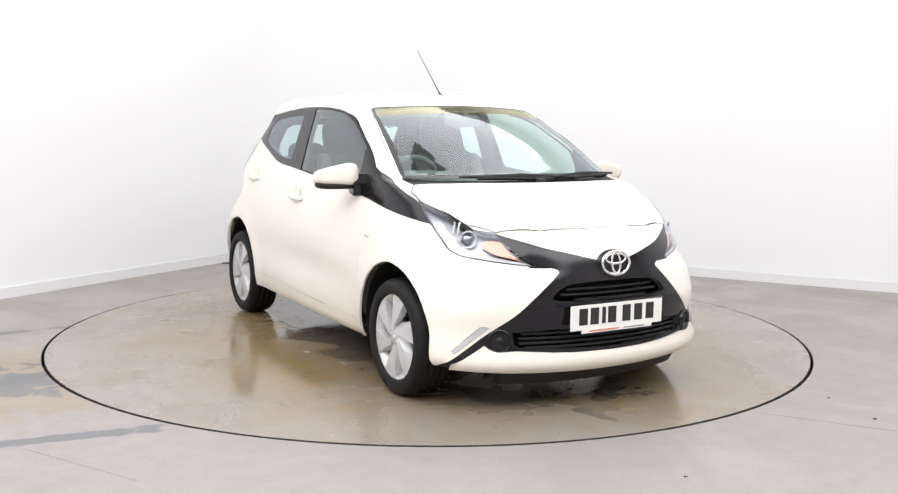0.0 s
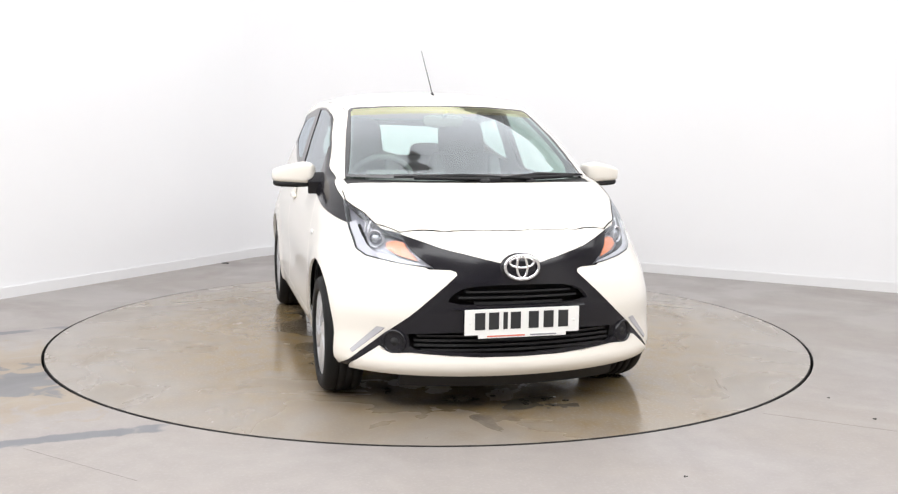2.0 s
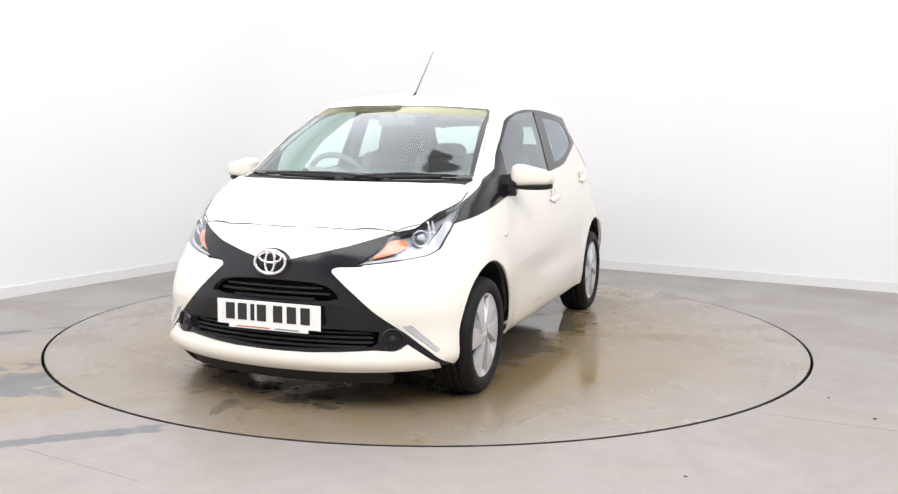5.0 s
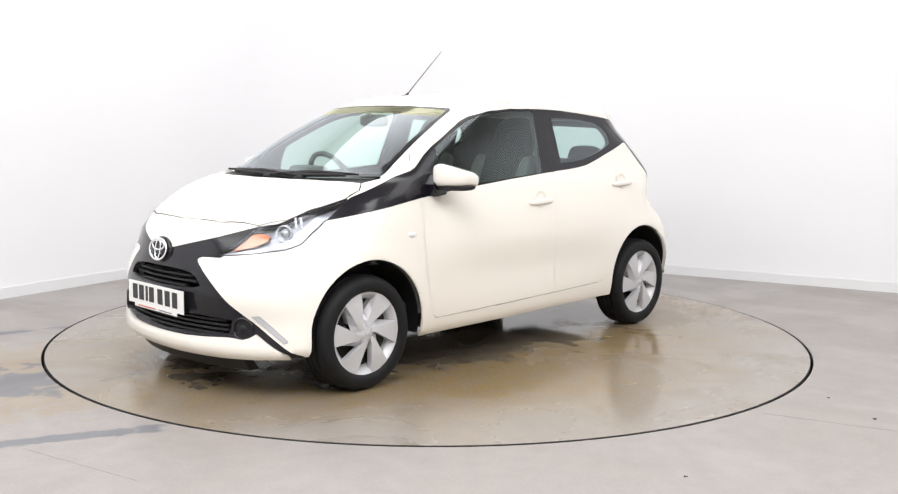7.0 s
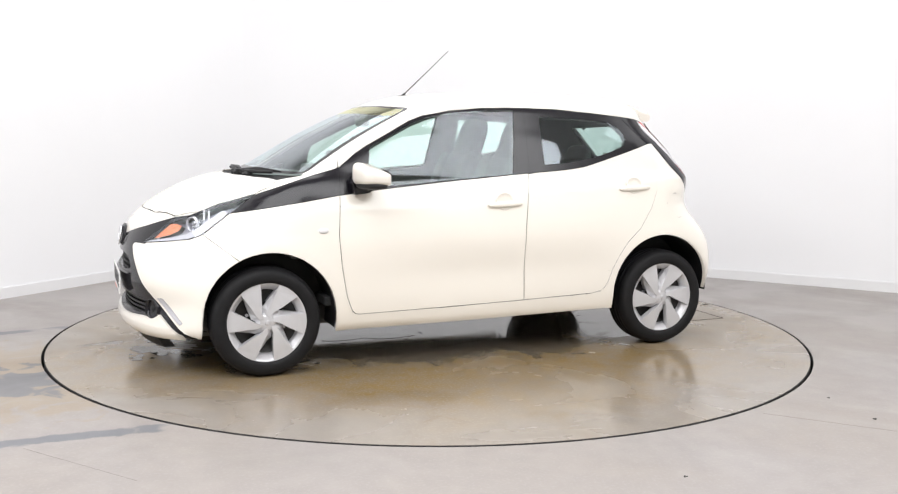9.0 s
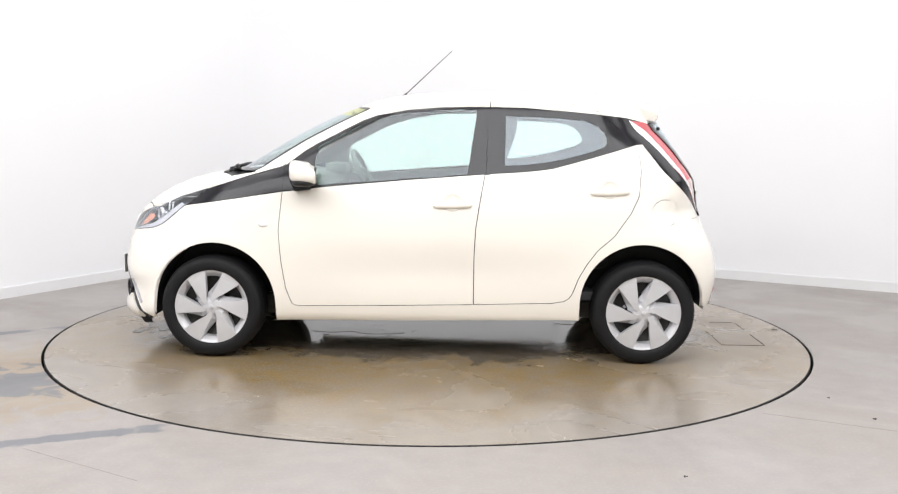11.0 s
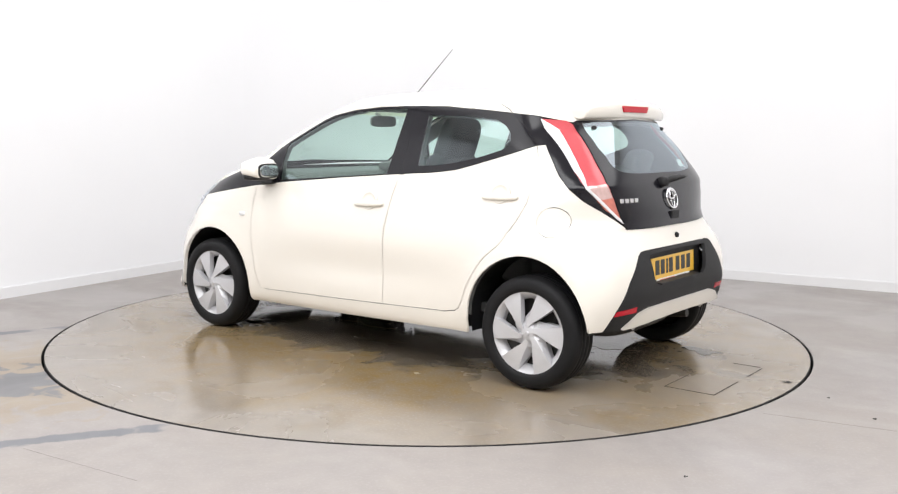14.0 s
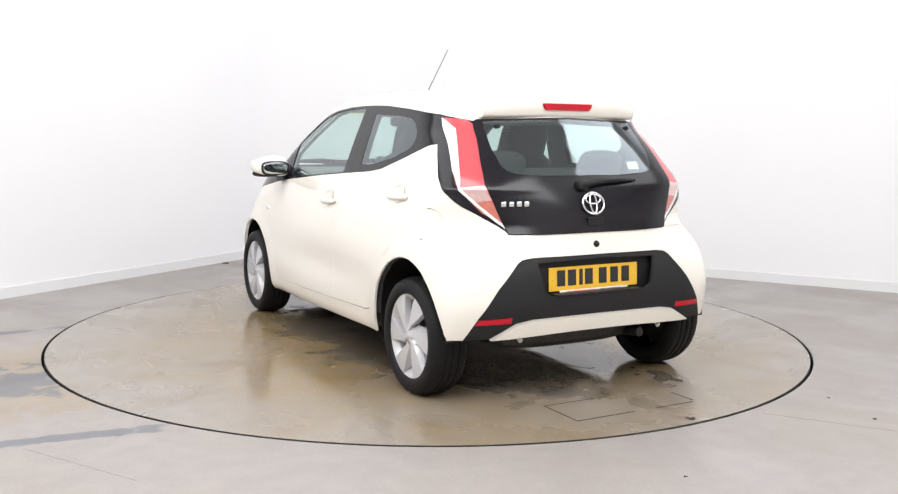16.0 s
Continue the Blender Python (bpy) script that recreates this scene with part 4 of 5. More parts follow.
for x, y, turn, roll in ((-1.170, 0.762, 0, 4), (1.170, -0.762, 180, 22), (-1.170, -0.762, 180, 8)):
    wheel = copy_thing(first, pose(x, y, WHEEL_Z, 0, roll, turn))


# ---- nose details ----
def build_nose():
    for z0, z1, w in ((0.482, 0.492, 0.20), (0.508, 0.516, 0.27), (0.532, 0.540, 0.24)):
        bm = bmesh.new()
        band(bm, z0, z1, w, 0.020, 0.03)
        part("grille_slat", bm, BLACK_PLASTIC, car)
    for z0, z1, w in ((0.276, 0.286, 0.42), (0.297, 0.307, 0.45), (0.318, 0.328, 0.45), (0.339, 0.348, 0.44)):
        bm = bmesh.new()
        band(bm, z0, z1, w, 0.018, 0.03)
        part("grille_slat", bm, BLACK_PLASTIC, car)
    bm = bmesh.new()
    band(bm, 0.466, 0.480, 0.300, -0.010, 0.05)
    for v in bm.verts:
        v.co.x -= 0.022 if v.co.z > 0.475 else 0.0
    part("plate_ledge", bm, BLACK_TRIM, car, "glossy black ledge over the plate")
    bm = bmesh.new()
    band(bm, 0.255, 0.57, 0.50, 0.075, 0.02)
    part("grille_back", bm, GAP_MAT, car, "dark radiator space behind the grille")
    for sg in (1, -1):
        m = pose(1.692, sg * 0.532, 0.316, 0, 0, sg * 30) @ pose(0, 0, 0, 0, 0, -90)
        f = new("fog_lamp")
        f.parent = car
        f["label"] = "round black fog lamp blank"
        f.matrix_basis = m
        bm = bmesh.new()
        lathe(bm, [(0.055, -0.03), (0.055, 0.012), (0.050, 0.019), (0.045, 0.017), (0.041, 0.004)], 40)
        part("ring", bm, BLACK_TRIM, f, "", True)
        bm = bmesh.new()
        lathe(bm, [(0.044, 0.0), (0.036, 0.006), (0.028, 0.0), (0.022, 0.002), (0.016, 0.010), (0.0, 0.012)], 40)
        part("cover", bm, BLACK_PLASTIC, f, "", True)
    # lamps inside the headlights
    for sg in (1, -1):
        bm = bmesh.new()
        blob(bm, (1.476, sg * 0.575, 0.742), (0.030, 0.028, 0.028), 1.0)
        part("projector", bm, HOUSING, car, "round projector lens", True)
        bm = bmesh.new()
        lathe(bm, [(0.031, 0.0), (0.036, 0.008), (0.038, 0.008), (0.040, -0.01)], 32)
        bmesh.ops.transform(bm, matrix=pose(1.500, sg * 0.582, 0.742, 0, 0, sg * 35) @ pose(0, 0, 0, 0, 0, -90), verts=bm.verts)
        part("projector_ring", bm, LENS_GREY, car, "", True)
        for dx in (0.0, 0.022):
            bm = bmesh.new()
            tube(bm, [(1.425 + dx, sg * (0.618 - dx * 0.55), 0.765), (1.420 + dx, sg * (0.605 - dx * 0.55), 0.815)], 0.0055, 8)
            part("lamp_fin", bm, LENS_WHITE, car)
    # badge: plain oval rings on a black oval
    def oval(parent, x, z, w, h, face, mat_back):
        b = new("badge")
        b.parent = parent
        b["label"] = "chrome oval badge"
        b.matrix_basis = pose(x, 0, z, 0, 0, 180 if x < 0 else 0) @ pose(0, 0, 0, 0, face, 0)
        def ring(cy, cz, rw, rh, th, lift, nm):
            bm = bmesh.new()
            n, k = 48, 8
            vs = [[bm.verts.new((lift + th * 0.5 * math.sin(2 * math.pi * j / k),
                                 cy + (rw + th * math.cos(2 * math.pi * j / k)) * math.cos(2 * math.pi * i / n),
                                 cz + (rh + th * math.cos(2 * math.pi * j / k)) * math.sin(2 * math.pi * i / n))) for j in range(k)] for i in range(n)]
            for i in range(n):
                for j in range(k):
                    bm.faces.new((vs[i][j], vs[(i + 1) % n][j], vs[(i + 1) % n][(j + 1) % k], vs[i][(j + 1) % k]))
            bmesh.ops.recalc_face_normals(bm, faces=bm.faces[:])
            part(nm, bm, CHROME, b, "", True)
        if mat_back:
            bm = bmesh.new()
            bmesh.ops.create_uvsphere(bm, u_segments=40, v_segments=16, radius=1.0)
            bmesh.ops.scale(bm, vec=(0.022, w * 1.13, h * 1.15), verts=bm.verts)
            part("backing", bm, mat_back, b, "black oval backing", True)
        lift = 0.022 if mat_back else 0.006
        ring(0, 0, w * 0.92, h * 0.92, w * 0.085, lift, "ring")
        ring(0, 0, w * 0.28, h * 0.84, w * 0.075, lift, "inner_ring")
        ring(0, h * 0.36, w * 0.66, h * 0.40, w * 0.07, lift, "inner_ring")
    oval(car, 1.797, 0.640, 0.083, 0.056, -9, BLACK_TRIM)
    oval(car, -1.532, 0.889, 0.066, 0.056, -16, None)
    # plates: their lettering as plain bars
    def plate(x, z, face, mat, turn):
        pl = new("number_plate")
        pl.parent = car
        pl["label"] = "white number plate with black bars" if mat is PLATE_W else "yellow number plate with black bars"
        pl.matrix_basis = pose(x, 0, z, 0, 0, turn) @ pose(0, 0, 0, 0, face, 0)
        bm = bmesh.new()
        box(bm, (0, 0, 0), (0.006, 0.520, 0.111), 0.002)
        part("plate", bm, mat, pl)
        for k, y in enumerate((-0.192, -0.130, -0.078, -0.032, 0.050, 0.118, 0.186)):
            bm = bmesh.new()
            w = 0.020 if k == 2 else 0.046
            box(bm, (0.0036, y, 0.004), (0.002, w, 0.074), 0.0005)
            part("character_bar", bm, INK, pl)
        bm = bmesh.new()
        box(bm, (0.001, 0.0, -0.062), (0.006, 0.40, 0.018), 0.002)
        part("dealer_strip", bm, PLATE_W, pl, "narrow white strip under the plate")
        for y0, w, m in ((-0.075, 0.17, INK_RED), (0.095, 0.12, INK_GREY)):
            bm = bmesh.new()
            box(bm, (0.0044, y0, -0.062), (0.001, w, 0.006))
            part("text_bar", bm, m, pl)
        for y in (-0.235, 0.235):
            bm = bmesh.new()
            blob(bm, (0.004, y, -0.004), (0.003, 0.006, 0.006), 1, 12)
            part("screw_cap", bm, mat, pl)
    plate(1.838, 0.414, 0, PLATE_W, 0)
    plate(-1.556, 0.545, -3, PLATE_Y, 180)
    bm = bmesh.new()
    box(bm, (-1.54, 0, 0.555), (0.02, 0.72, 0.19), 0.004)
    part("plate_recess", bm, BLACK_PLASTIC, car, "black recess behind the plate")
    bm = bmesh.new()
    box(bm, (-1.585, 0, 0.478), (0.06, 0.50, 0.010), 0.004)
    part("recess_ledge", bm, BLACK_PLASTIC, car)


build_nose()


# ---- tail details ----
def tail_x(y, z):
    pts = contour(z)[::-1]
    for (xa, ya, _), (xb, yb, _) in zip(pts, pts[1:]):
        if ya <= y <= yb:
            return xa + (xb - xa) * (y - ya) / max(1e-9, yb - ya)
    return pts[0][0]


def build_tail():
    def roof_z(x, y):
        lo, hi = 1.0, 1.459
        for _ in range(24):
            mid = (lo + hi) / 2
            lo, hi = (mid, hi) if skin_y(x, mid) >= y else (lo, mid)
        return lo

    bm = bmesh.new()
    n = 24
    rows = []
    for k in range(-n, n + 1):
        y = 0.448 * k / n
        e = abs(k) / n
        back = -1.312 + 0.045 * e ** 3
        zl = 1.292 - 0.004 * e ** 2
        za, zb = roof_z(-0.98, abs(y)) + 0.001, roof_z(-1.10, abs(y)) + 0.004
        zs = roof_z(-1.20, abs(y)) + 0.004
        zt = (1.380 - 0.022 * e ** 2) * (1 - 0.3 * e ** 4) + (zs - 0.018) * 0.3 * e ** 4
        zm = (zt + 0.020) * (1 - 0.5 * e ** 4) + max(zs, zt) * 0.5 * e ** 4
        prof = [(-0.98, za), (-1.10, zb), (-1.20, zm), (back + 0.022, zt), (back + 0.006, zt - 0.006), (back, zt - 0.016), (back + 0.004, zl + 0.012),
                (back + 0.014, zl + 0.001), (back + 0.03, zl), (-1.22, zl + 0.002), (-1.16, zl + 0.022), (-0.98, za - 0.02)]
        rows.append([bm.verts.new((x, y, z)) for x, z in prof])
    for a, b in zip(rows, rows[1:]):
        for i in range(len(a)):
            j = (i + 1) % len(a)
            bm.faces.new((a[i], a[j], b[j], b[i]))
    bm.faces.new(rows[0])
    bm.faces.new(rows[-1][::-1])
    bmesh.ops.recalc_face_normals(bm, faces=bm.faces[:])
    sp = part("roof_spoiler", bm, PAINT, car, "white roof spoiler over the rear window", True)
    for f in sp.data.polygons:
        f.use_smooth = len(f.vertices) == 4
    bm = bmesh.new()
    prism(bm, [(-0.150, 1.362), (0.150, 1.362), (0.150, 1.352), (0.135, 1.330), (-0.135, 1.330), (-0.150, 1.352)], 0.0, 0.05, 0.002)
    for v in bm.verts:
        v.co = Vector((-1.272 - v.co.y * 0.92, v.co.x * 0.96, v.co.z - 0.004))
    part("brake_lamp", bm, RED, sp, "red high-level brake lamp")
    # wiper on the tailgate
    bm = bmesh.new()
    blob(bm, (-1.505, 0.045, 0.975), (0.028, 0.030, 0.026), 0.7)
    tube(bm, [(-1.520, 0.045, 0.977), (-1.520, -0.06, 0.995), (-1.505, -0.20, 0.996), (-1.49, -0.285, 0.994)], [0.016, 0.014, 0.010, 0.005])
    part("rear_wiper", bm, BLACK_PLASTIC, car, "black rear wiper", True)
    bm = bmesh.new()
    lathe(bm, [(0.0, 0.014), (0.010, 0.014), (0.013, 0.008), (0.016, 0.0)], 20)
    bmesh.ops.transform(bm, matrix=pose(-1.566, 0, 0.702, 0, 0, 90), verts=bm.verts)
    part("rear_camera", bm, BLACK_PLASTIC, car, "small round black tailgate button", True)
    bm = bmesh.new()
    box(bm, (-1.556, 0.0, 0.808), (0.010, 0.085, 0.040), 0.003)
    part("lock_cover", bm, BLACK_PLASTIC, car)
    # model name as four plain chrome bars
    for k in range(4):
        bm = bmesh.new()
        y = 0.472 - 0.037 * k
        x = tail_x(y, 0.895)
        box(bm, (0, 0, 0), (0.010, 0.026, 0.023), 0.0045, pose(x - 0.010, y, 0.895, 0, 0, -12))
        part("letter_bar", bm, CHROME, car)
    for y in (0.385, -0.385):
        bm = bmesh.new()
        blob(bm, (-1.283, y, 1.245), (0.012, 0.018, 0.010), 0.8, 12)
        part("glass_hinge", bm, BLACK_PLASTIC, car)
    bm = bmesh.new()
    box(bm, (0, 0, 0), (0.002, 0.070, 0.042), 0.0005, pose(-1.432, -0.315, 1.062, 0, 29, 6))
    part("window_sticker", bm, PLATE_W, car, "small pale sticker inside the rear window")


build_tail()


# ---- mirrors, handles, wipers, aerial ----
def build_fittings():
    for sg in (1, -1):
        mr = new("door_mirror")
        mr.parent = car
        mr["label"] = "white door mirror with black base"
        mr.matrix_basis = pose(0.648, sg * 0.855, 0.985, 0, 0, sg * 10)
        bm = bmesh.new()
        blob(bm, (0, 0, 0.008), (0.074, 0.114, 0.060), 0.46, 32)
        for v in bm.verts:
            if v.co.x < -0.062:
                v.co.x = -0.062 + (v.co.x + 0.062) * 0.25
            v.co.y *= 1 - 0.12 * max(0.0, v.co.x) / 0.09
            v.co.z -= 0.012 if v.co.x < -0.03 and v.co.z > 0 else 0.0
            v.co.z += 0.014 * v.co.x / 0.09
            v.co.z *= 1 - (0.50 if v.co.z > 0 else 0.22) * max(0, sg * v.co.y + 0.05) / 0.16
        part("cap", bm, PAINT, mr, "white mirror cap", True)
        bm = bmesh.new()
        blob(bm, (-0.002, sg * 0.002, -0.040), (0.064, 0.106, 0.022), 0.7, 24)
        part("base", bm, BLACK_PLASTIC, mr, "black mirror underside", True)
        bm = bmesh.new()
        blob(bm, (-0.061, sg * -0.008, -0.006), (0.008, 0.098, 0.044), 0.60, 24)
        part("frame", bm, BLACK_PLASTIC, mr, "black mirror frame", True)
        bm = bmesh.new()
        blob(bm, (-0.068, sg * -0.008, -0.006), (0.004, 0.086, 0.036), 0.65, 24)
        part("mirror_glass", bm, MIRROR, mr, "mirror glass", True)
        bm = bmesh.new()
        prism(bm, [(0.05, -0.095), (0.075, -0.03), (0.02, 0.02), (-0.04, -0.02), (-0.04, -0.085)], sg * -0.165, sg * -0.075, 0.008)
        part("foot", bm, BLACK_TRIM, mr, "black mirror foot")
        for x, z, name in ((-0.138, 0.826, "front"), (-0.976, 0.902, "rear")):
            y = skin_y(x, z)
            tilt = math.degrees(math.atan2(skin_y(x, z - 0.04) - skin_y(x, z + 0.04), 0.08))
            hd = new("door_handle")
            hd.parent = car
            hd["label"] = "white pull handle in a shallow cup"
            turn = math.degrees(math.atan((skin_y(x + 0.05, z) - skin_y(x - 0.05, z)) / 0.1))
            hd.matrix_basis = pose(x, sg * (y + 0.003), z, 0, 0, sg * turn) @ pose(0, 0, 0, sg * tilt * 0.55, 2, 0)
            bm = bmesh.new()
            blob(bm, (0, sg * 0.006, 0), (0.105, 0.013, 0.016), 0.7, 24)
            part("grip", bm, PAINT, hd, "", True)
            bm = bmesh.new()
            lathe(bm, [(0.055, 0.0), (0.051, 0.0065), (0.045, 0.0025), (0.025, 0.0008), (0.0, 0.0006)], 32)
            for v in bm.verts:
                v.co.y *= sg
                v.co.z = v.co.z * 0.9 + 0.018
            part("cup", bm, PAINT, hd, "", True)
        bm = bmesh.new()
        blob(bm, (0.880, sg * (skin_y(0.88, 0.712) + 0.001), 0.712), (0.026, 0.007, 0.013), 0.8, 20)
        part("side_repeater", bm, LENS_WHITE, car, "small clear side indicator", True)
    # two wipers parked along the foot of the windscreen
    for y0, pts in ((0.26, [(1.165, 0.26, 0.975), (1.185, 0.05, 0.988), (1.160, -0.33, 0.994)]), (0.02, [(1.185, 0.02, 0.975), (1.165, 0.25, 0.993), (1.085, 0.52, 0.999)])):
        bm = bmesh.new()
        tube(bm, pts, [0.014, 0.011, 0.008])
        c, d = Vector(pts[1]), (Vector(pts[2]) - Vector(pts[1]))
        tube(bm, [c - d * 0.55 + Vector((-0.012, 0, 0.006)), c + d * 0.3 + Vector((-0.016, 0, 0.014)), c + d * 1.25 + Vector((-0.012, 0, 0.004))], [0.006, 0.012, 0.005], 8)
        blob(bm, (pts[0][0], pts[0][1], pts[0][2]), (0.03, 0.03, 0.018), 0.8, 14)
        part("windscreen_wiper", bm, BLACK_PLASTIC, car, "black windscreen wiper", True)
    a = new("aerial")
    a.parent = car
    a["label"] = "thin black roof aerial leaning back"
    bm = bmesh.new()
    blob(bm, (0.197, 0, 1.415), (0.032, 0.016, 0.014), 0.9, 16)
    tube(bm, [(0.195, 0, 1.418), (0.172, 0, 1.441)], [0.011, 0.006])
    part("base", bm, BLACK_PLASTIC, a, "", True)
    bm = bmesh.new()
    tube(bm, [(0.172, 0, 1.441), (-0.104, 0, 1.700)], [0.0032, 0.0018], 8)
    part("rod", bm, DARK_METAL, a)


build_fittings()


# ---- cabin ----
def build_cabin():
    bm = bmesh.new()
    box(bm, (-0.25, 0, 0.33), (2.2, 1.36, 0.05), 0.01)
    part("cabin_floor", bm, FABRIC, car, "dark carpet")
    bm = bmesh.new()
    prism(bm, [(1.02, 0.55), (1.04, 0.955), (0.85, 0.975), (0.66, 0.955), (0.60, 0.90), (0.62, 0.72), (0.70, 0.55)], -0.64, 0.64, 0.03)
    part("dashboard", bm, INNER, car, "dark grey dashboard")
    bm = bmesh.new()
    box(bm, (0.64, -0.36, 0.975), (0.14, 0.22, 0.07), 0.03)
    part("instrument_cowl", bm, INNER, car)
    sw = new("steering_wheel")
    sw.parent = car
    sw["label"] = "black steering wheel"
    sw.matrix_basis = pose(0.46, -0.36, 0.915, 0, -64, 0)
    bm = bmesh.new()
    n, k, R, r = 40, 10, 0.182, 0.016
    vs = [[bm.verts.new(((R + r * math.cos(2 * math.pi * j / k)) * math.cos(2 * math.pi * i / n), (R + r * math.cos(2 * math.pi * j / k)) * math.sin(2 * math.pi * i / n),
                         r * math.sin(2 * math.pi * j / k))) for j in range(k)] for i in range(n)]
    for i in range(n):
        for j in range(k):
            bm.faces.new((vs[i][j], vs[(i + 1) % n][j], vs[(i + 1) % n][(j + 1) % k], vs[i][(j + 1) % k]))
    part("rim", bm, INNER, sw, "", True)
    bm = bmesh.new()
    blob(bm, (0.0, 0, 0.0), (0.07, 0.075, 0.03), 0.8, 20)
    for e in ((0, 0.17, 0), (0, -0.17, 0), (-0.165, 0.04, 0), (-0.165, -0.04, 0)):
        tube(bm, [(0, 0, 0), e], [0.022, 0.013], 8)
    part("hub", bm, INNER, sw, "", True)
    for y in (0.34, -0.34):
        st = new("front_seat")
        st.parent = car
        st["label"] = "dark fabric front seat with fixed headrest"
        bm = bmesh.new()
        blob(bm, (0.02, y, 0.52), (0.27, 0.245, 0.10), 0.55, 28)
        part("cushion", bm, FABRIC, st, "", True)
        bm = bmesh.new()
        m = pose(-0.20, y, 0.56, 0, -20, 0)
        blob(bm, (0, 0, 0.27), (0.075, 0.245, 0.31), 0.55, 28, m)
        part("backrest", bm, FABRIC, st, "", True)
        bm = bmesh.new()
        blob(bm, (0.01, 0, 0.59), (0.055, 0.150, 0.19), 0.5, 24, m)
        part("headrest", bm, FABRIC, st, "", True)
        for dy in (-0.19, 0.19):
            bm = bmesh.new()
            blob(bm, (0.055, dy, 0.27), (0.055, 0.045, 0.26), 0.6, 20, m)
            part("bolster", bm, FABRIC_GREY, st, "grey side bolster", True)
    rs = new("rear_seat")
    rs.parent = car
    rs["label"] = "dark fabric rear bench"
    bm = bmesh.new()
    blob(bm, (-0.80, 0, 0.53), (0.24, 0.58, 0.09), 0.4, 28)
    part("cushion", bm, FABRIC, rs, "", True)
    bm = bmesh.new()
    blob(bm, (0, 0, 0.25), (0.06, 0.57, 0.26), 0.4, 28, pose(-1.02, 0, 0.55, 0, -18, 0))
    part("backrest", bm, FABRIC, rs, "", True)
    for y in (0.30, -0.30):
        bm = bmesh.new()
        blob(bm, (0, y, 0.52), (0.045, 0.13, 0.075), 0.6, 20, pose(-1.03, 0, 0.56, 0, -18, 0))
        part("headrest", bm, FABRIC, rs, "", True)
    bm = bmesh.new()
    box(bm, (-1.28, 0, 0.92), (0.30, 1.02, 0.03), 0.01)
    part("parcel_shelf", bm, INNER, car, "dark parcel shelf")
    bm = bmesh.new()
    blob(bm, (0.44, 0.0, 1.275), (0.018, 0.115, 0.035), 0.5, 24)
    tube(bm, [(0.44, 0, 1.29), (0.50, 0, 1.325)], 0.010)
    part("interior_mirror", bm, INNER, car, "dark interior mirror", True)
    for y in (0.33, -0.33):
        bm = bmesh.new()
        box(bm, (0.27, y * 0.78, 1.338), (0.15, 0.36, 0.014), 0.005, None)
        part("sun_visor", bm, HEADLINER, car)


build_cabin()


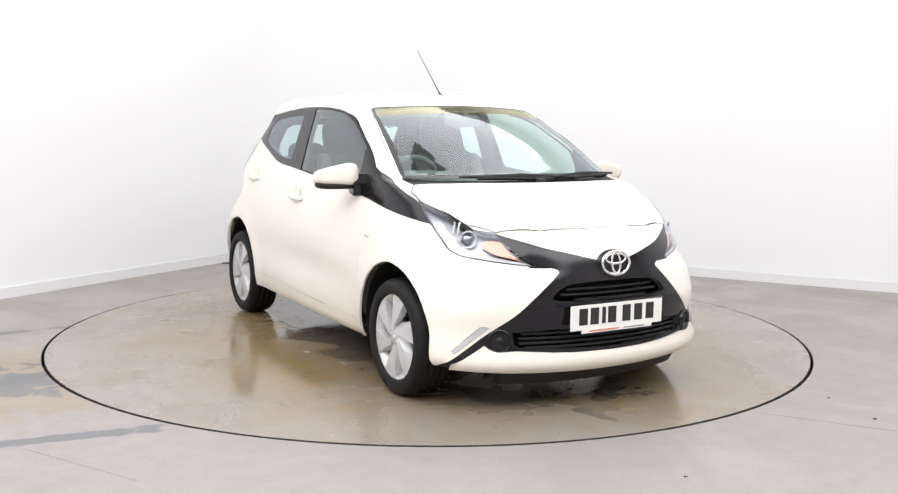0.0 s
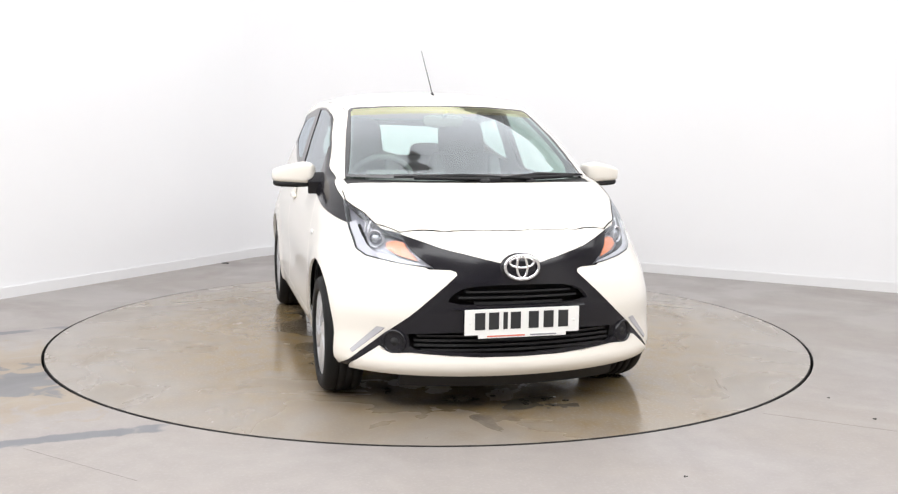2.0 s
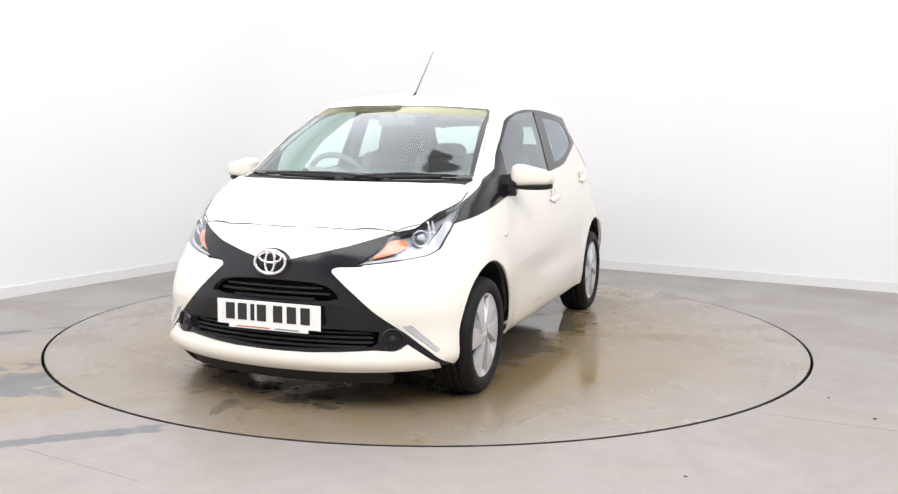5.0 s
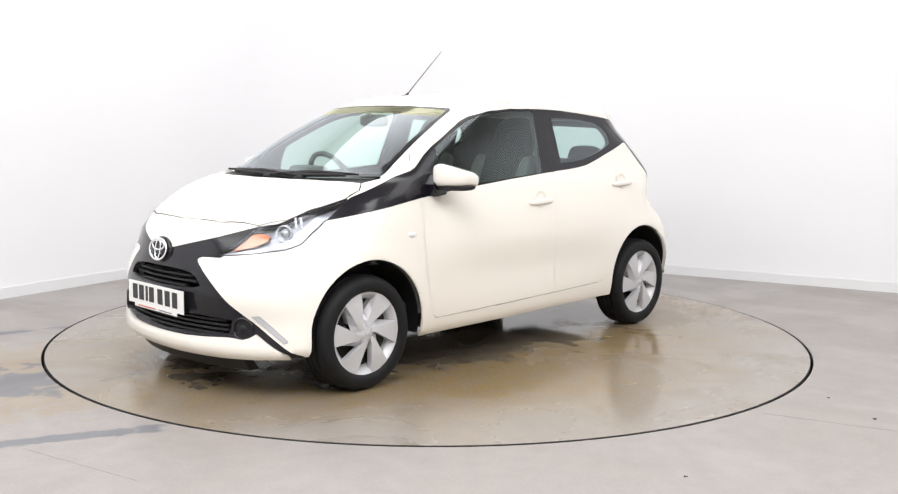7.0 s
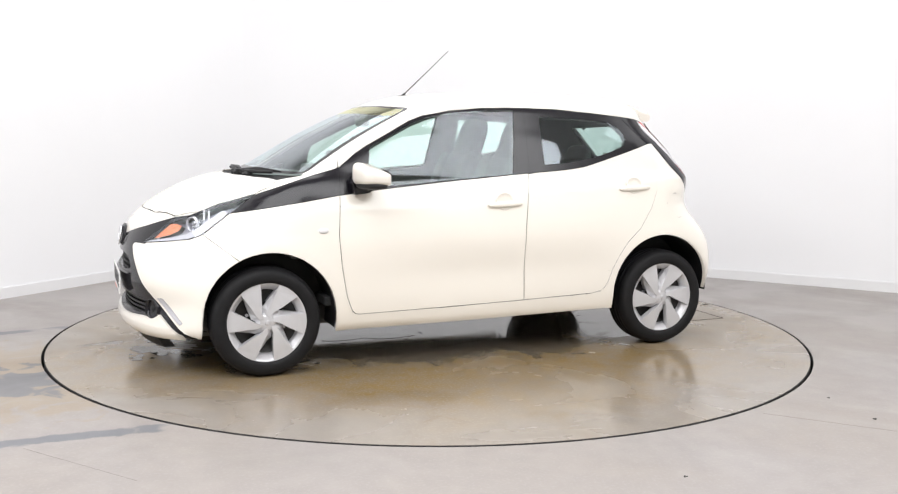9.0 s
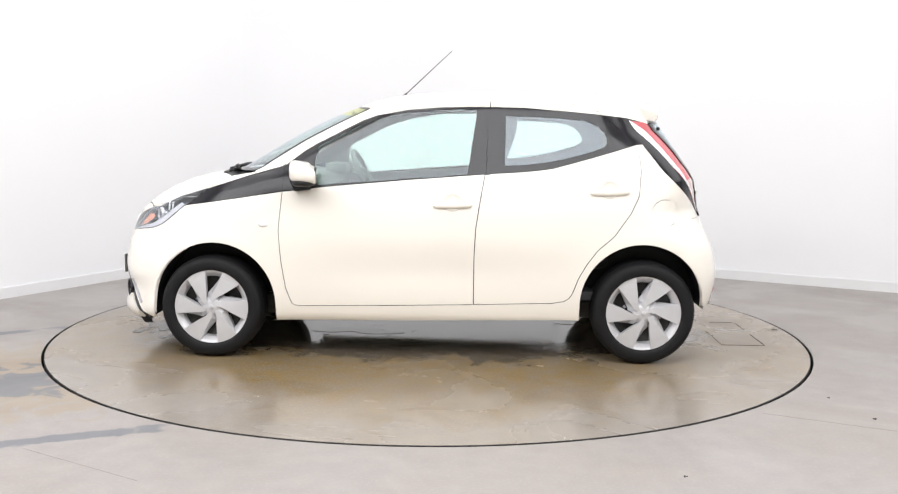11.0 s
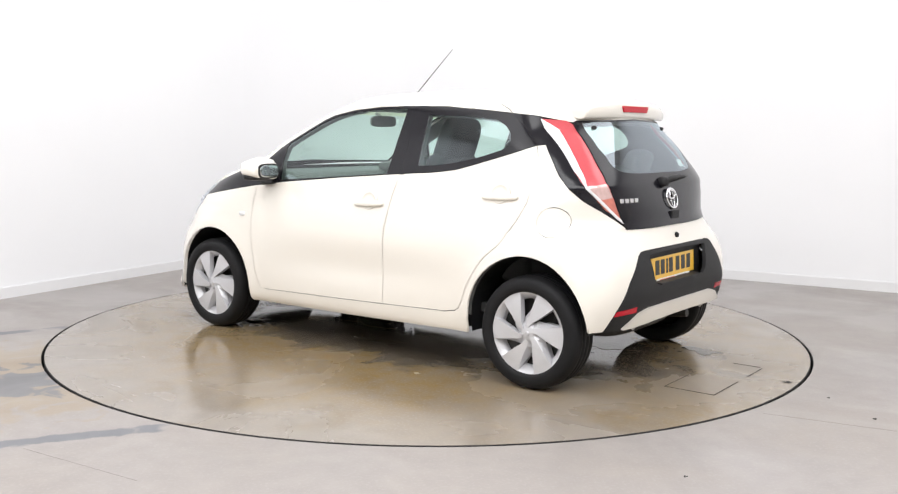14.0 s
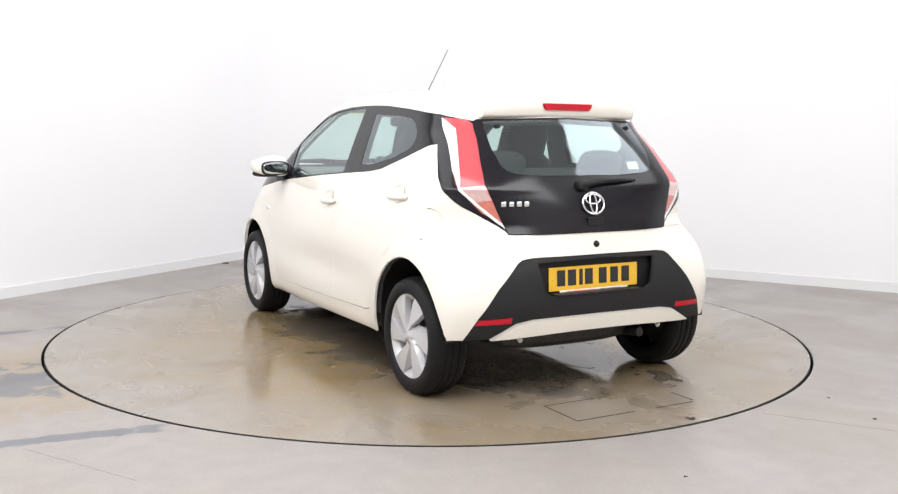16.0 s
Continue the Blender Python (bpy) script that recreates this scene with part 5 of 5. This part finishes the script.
# ---- marks in the floor ----
def build_floor_marks():
    """A square inspection cover let into the turntable, and a small hole by its rim; both turn with it."""
    bm = bmesh.new()
    x0, x1, y0, y1, w = -2.000, -1.743, -0.351, 0.336, 0.005
    for a, b, c, d in ((x0 + 0.02, x1 - 0.09, y0, y0 + w), (x0, x1, y1 - w, y1), (x0, x0 + w, y0 + 0.02, y0 + 0.24), (x0, x0 + w, y0 + 0.37, y1 - w), (x1 - w * 0.6, x1, y0 + 0.30, y1 - w)):
        slab(bm, [Vector((a, c, 0)), Vector((b, c, 0)), Vector((b, d, 0)), Vector((a, d, 0))], 0.0004, 0.0018)
    ob = link("cover_joint", bm, GAP_MAT, turntable, "dark joint round a square inspection cover")
    bm = bmesh.new()
    for dx, dy, r in ((0, 0, 0.014), (0.022, 0.004, 0.010), (0.010, -0.018, 0.009)):
        bmesh.ops.create_circle(bm, cap_ends=True, radius=r, segments=10, matrix=Matrix.Translation((-2.204 + dx, -0.132 + dy, 0.002)))
    link("bolt_hole", bm, GAP_MAT, turntable, "small dark bolt holes")
    for (xa, ya), (xb, yb), w in (((1.42, 4.16), (1.91, 3.92), 0.0011), ((-1.65, 3.59), (-1.10, 3.26), 0.0009)):
        bm = bmesh.new()
        n = Vector((ya - yb, xb - xa, 0)).normalized() * w
        a, b = Vector((xa, ya, 0)), Vector((xb, yb, 0))
        slab(bm, [a - n, b - n * 0.5, b + n * 0.5, a + n], 0.0002, 0.0008)
        bmesh.ops.recalc_face_normals(bm, faces=bm.faces)
        tagged(link("floor_crack", bm, CRACK_MAT), "hairline crack in the concrete floor", "crack", kind="structure")
    for x, y, r in ((1.889, 4.089, 0.009), (1.815, 4.421, 0.006), (-2.056, 8.720, 0.025), (0.875, 3.359, 0.006)):
        bm = bmesh.new()
        for k in range(4):
            blob(bm, (x + random.uniform(-r, r), y + random.uniform(-r, r), r * 0.2), (r * random.uniform(0.3, 0.7), r * random.uniform(0.3, 0.7), r * 0.25), 1, 8)
        tagged(link("grit", bm, GAP_MAT), "small dark crumb of grit on concrete", "grit")


build_floor_marks()


def build_puddles():
    """Shallow water that dripped off the car and turns with the table."""
    rnd = random.Random(7)
    for cx, cy, rx, ry in ((-0.56, -0.70, 0.24, 0.10), (-0.34, -0.62, 0.10, 0.05), (1.70, 0.03, 0.11, 0.17), (1.78, 0.20, 0.05, 0.08), (-1.06, -0.28, 0.22, 0.15),
                           (1.02, 0.57, 0.13, 0.07), (-1.58, -0.52, 0.13, 0.10), (0.45, 0.10, 0.30, 0.12), (0.05, 0.42, 0.26, 0.07)):
        bm = bmesh.new()
        ph = [rnd.uniform(0, 6.28) for _ in range(5)]
        n = 56
        spread = []
        for i in range(n):
            a = 2 * math.pi * i / n
            k = 0.72 + sum(0.30 / (m + 1.2) * math.sin((m + 2) * a + ph[m]) for m in range(5))
            spread.append((cx + rx * k * math.cos(a), cy + ry * k * math.sin(a)))
        rim = [bm.verts.new((x, y, 0.0006)) for x, y in spread]
        top = [bm.verts.new((cx + (x - cx) * 0.96, cy + (y - cy) * 0.96, 0.0018)) for x, y in spread]
        bm.faces.new(top)
        for i in range(n):
            j = (i + 1) % n
            bm.faces.new((rim[i], rim[j], top[j], top[i]))
        for _ in range(5):
            a, k, r = rnd.uniform(0, 6.28), rnd.uniform(1.1, 1.7), rnd.uniform(0.006, 0.018)
            bmesh.ops.create_circle(bm, cap_ends=True, radius=r, segments=10, matrix=Matrix.Translation((cx + rx * k * math.cos(a), cy + ry * k * math.sin(a), 0.0016)))
        link("puddle", bm, WATER_MAT, turntable, "shallow puddle of dripped water")


build_puddles()


# ---- what moves ----
def motions():
    times = [0, 0.25, 0.5, 0.75, 1, 1.25, 1.5, 1.75] + [2 + 0.5 * i for i in range(29)]
    walk(turntable, [(t, pose(HUB.x, HUB.y, 0, 0, 0, heading(t))) for t in times])
    walk(car, [(t, pose(CAR_HUB.x, CAR_HUB.y, LIFT, 0, 0, heading(t)) @ pose(OFFSET[0], OFFSET[1], 0)) for t in times])


motions()
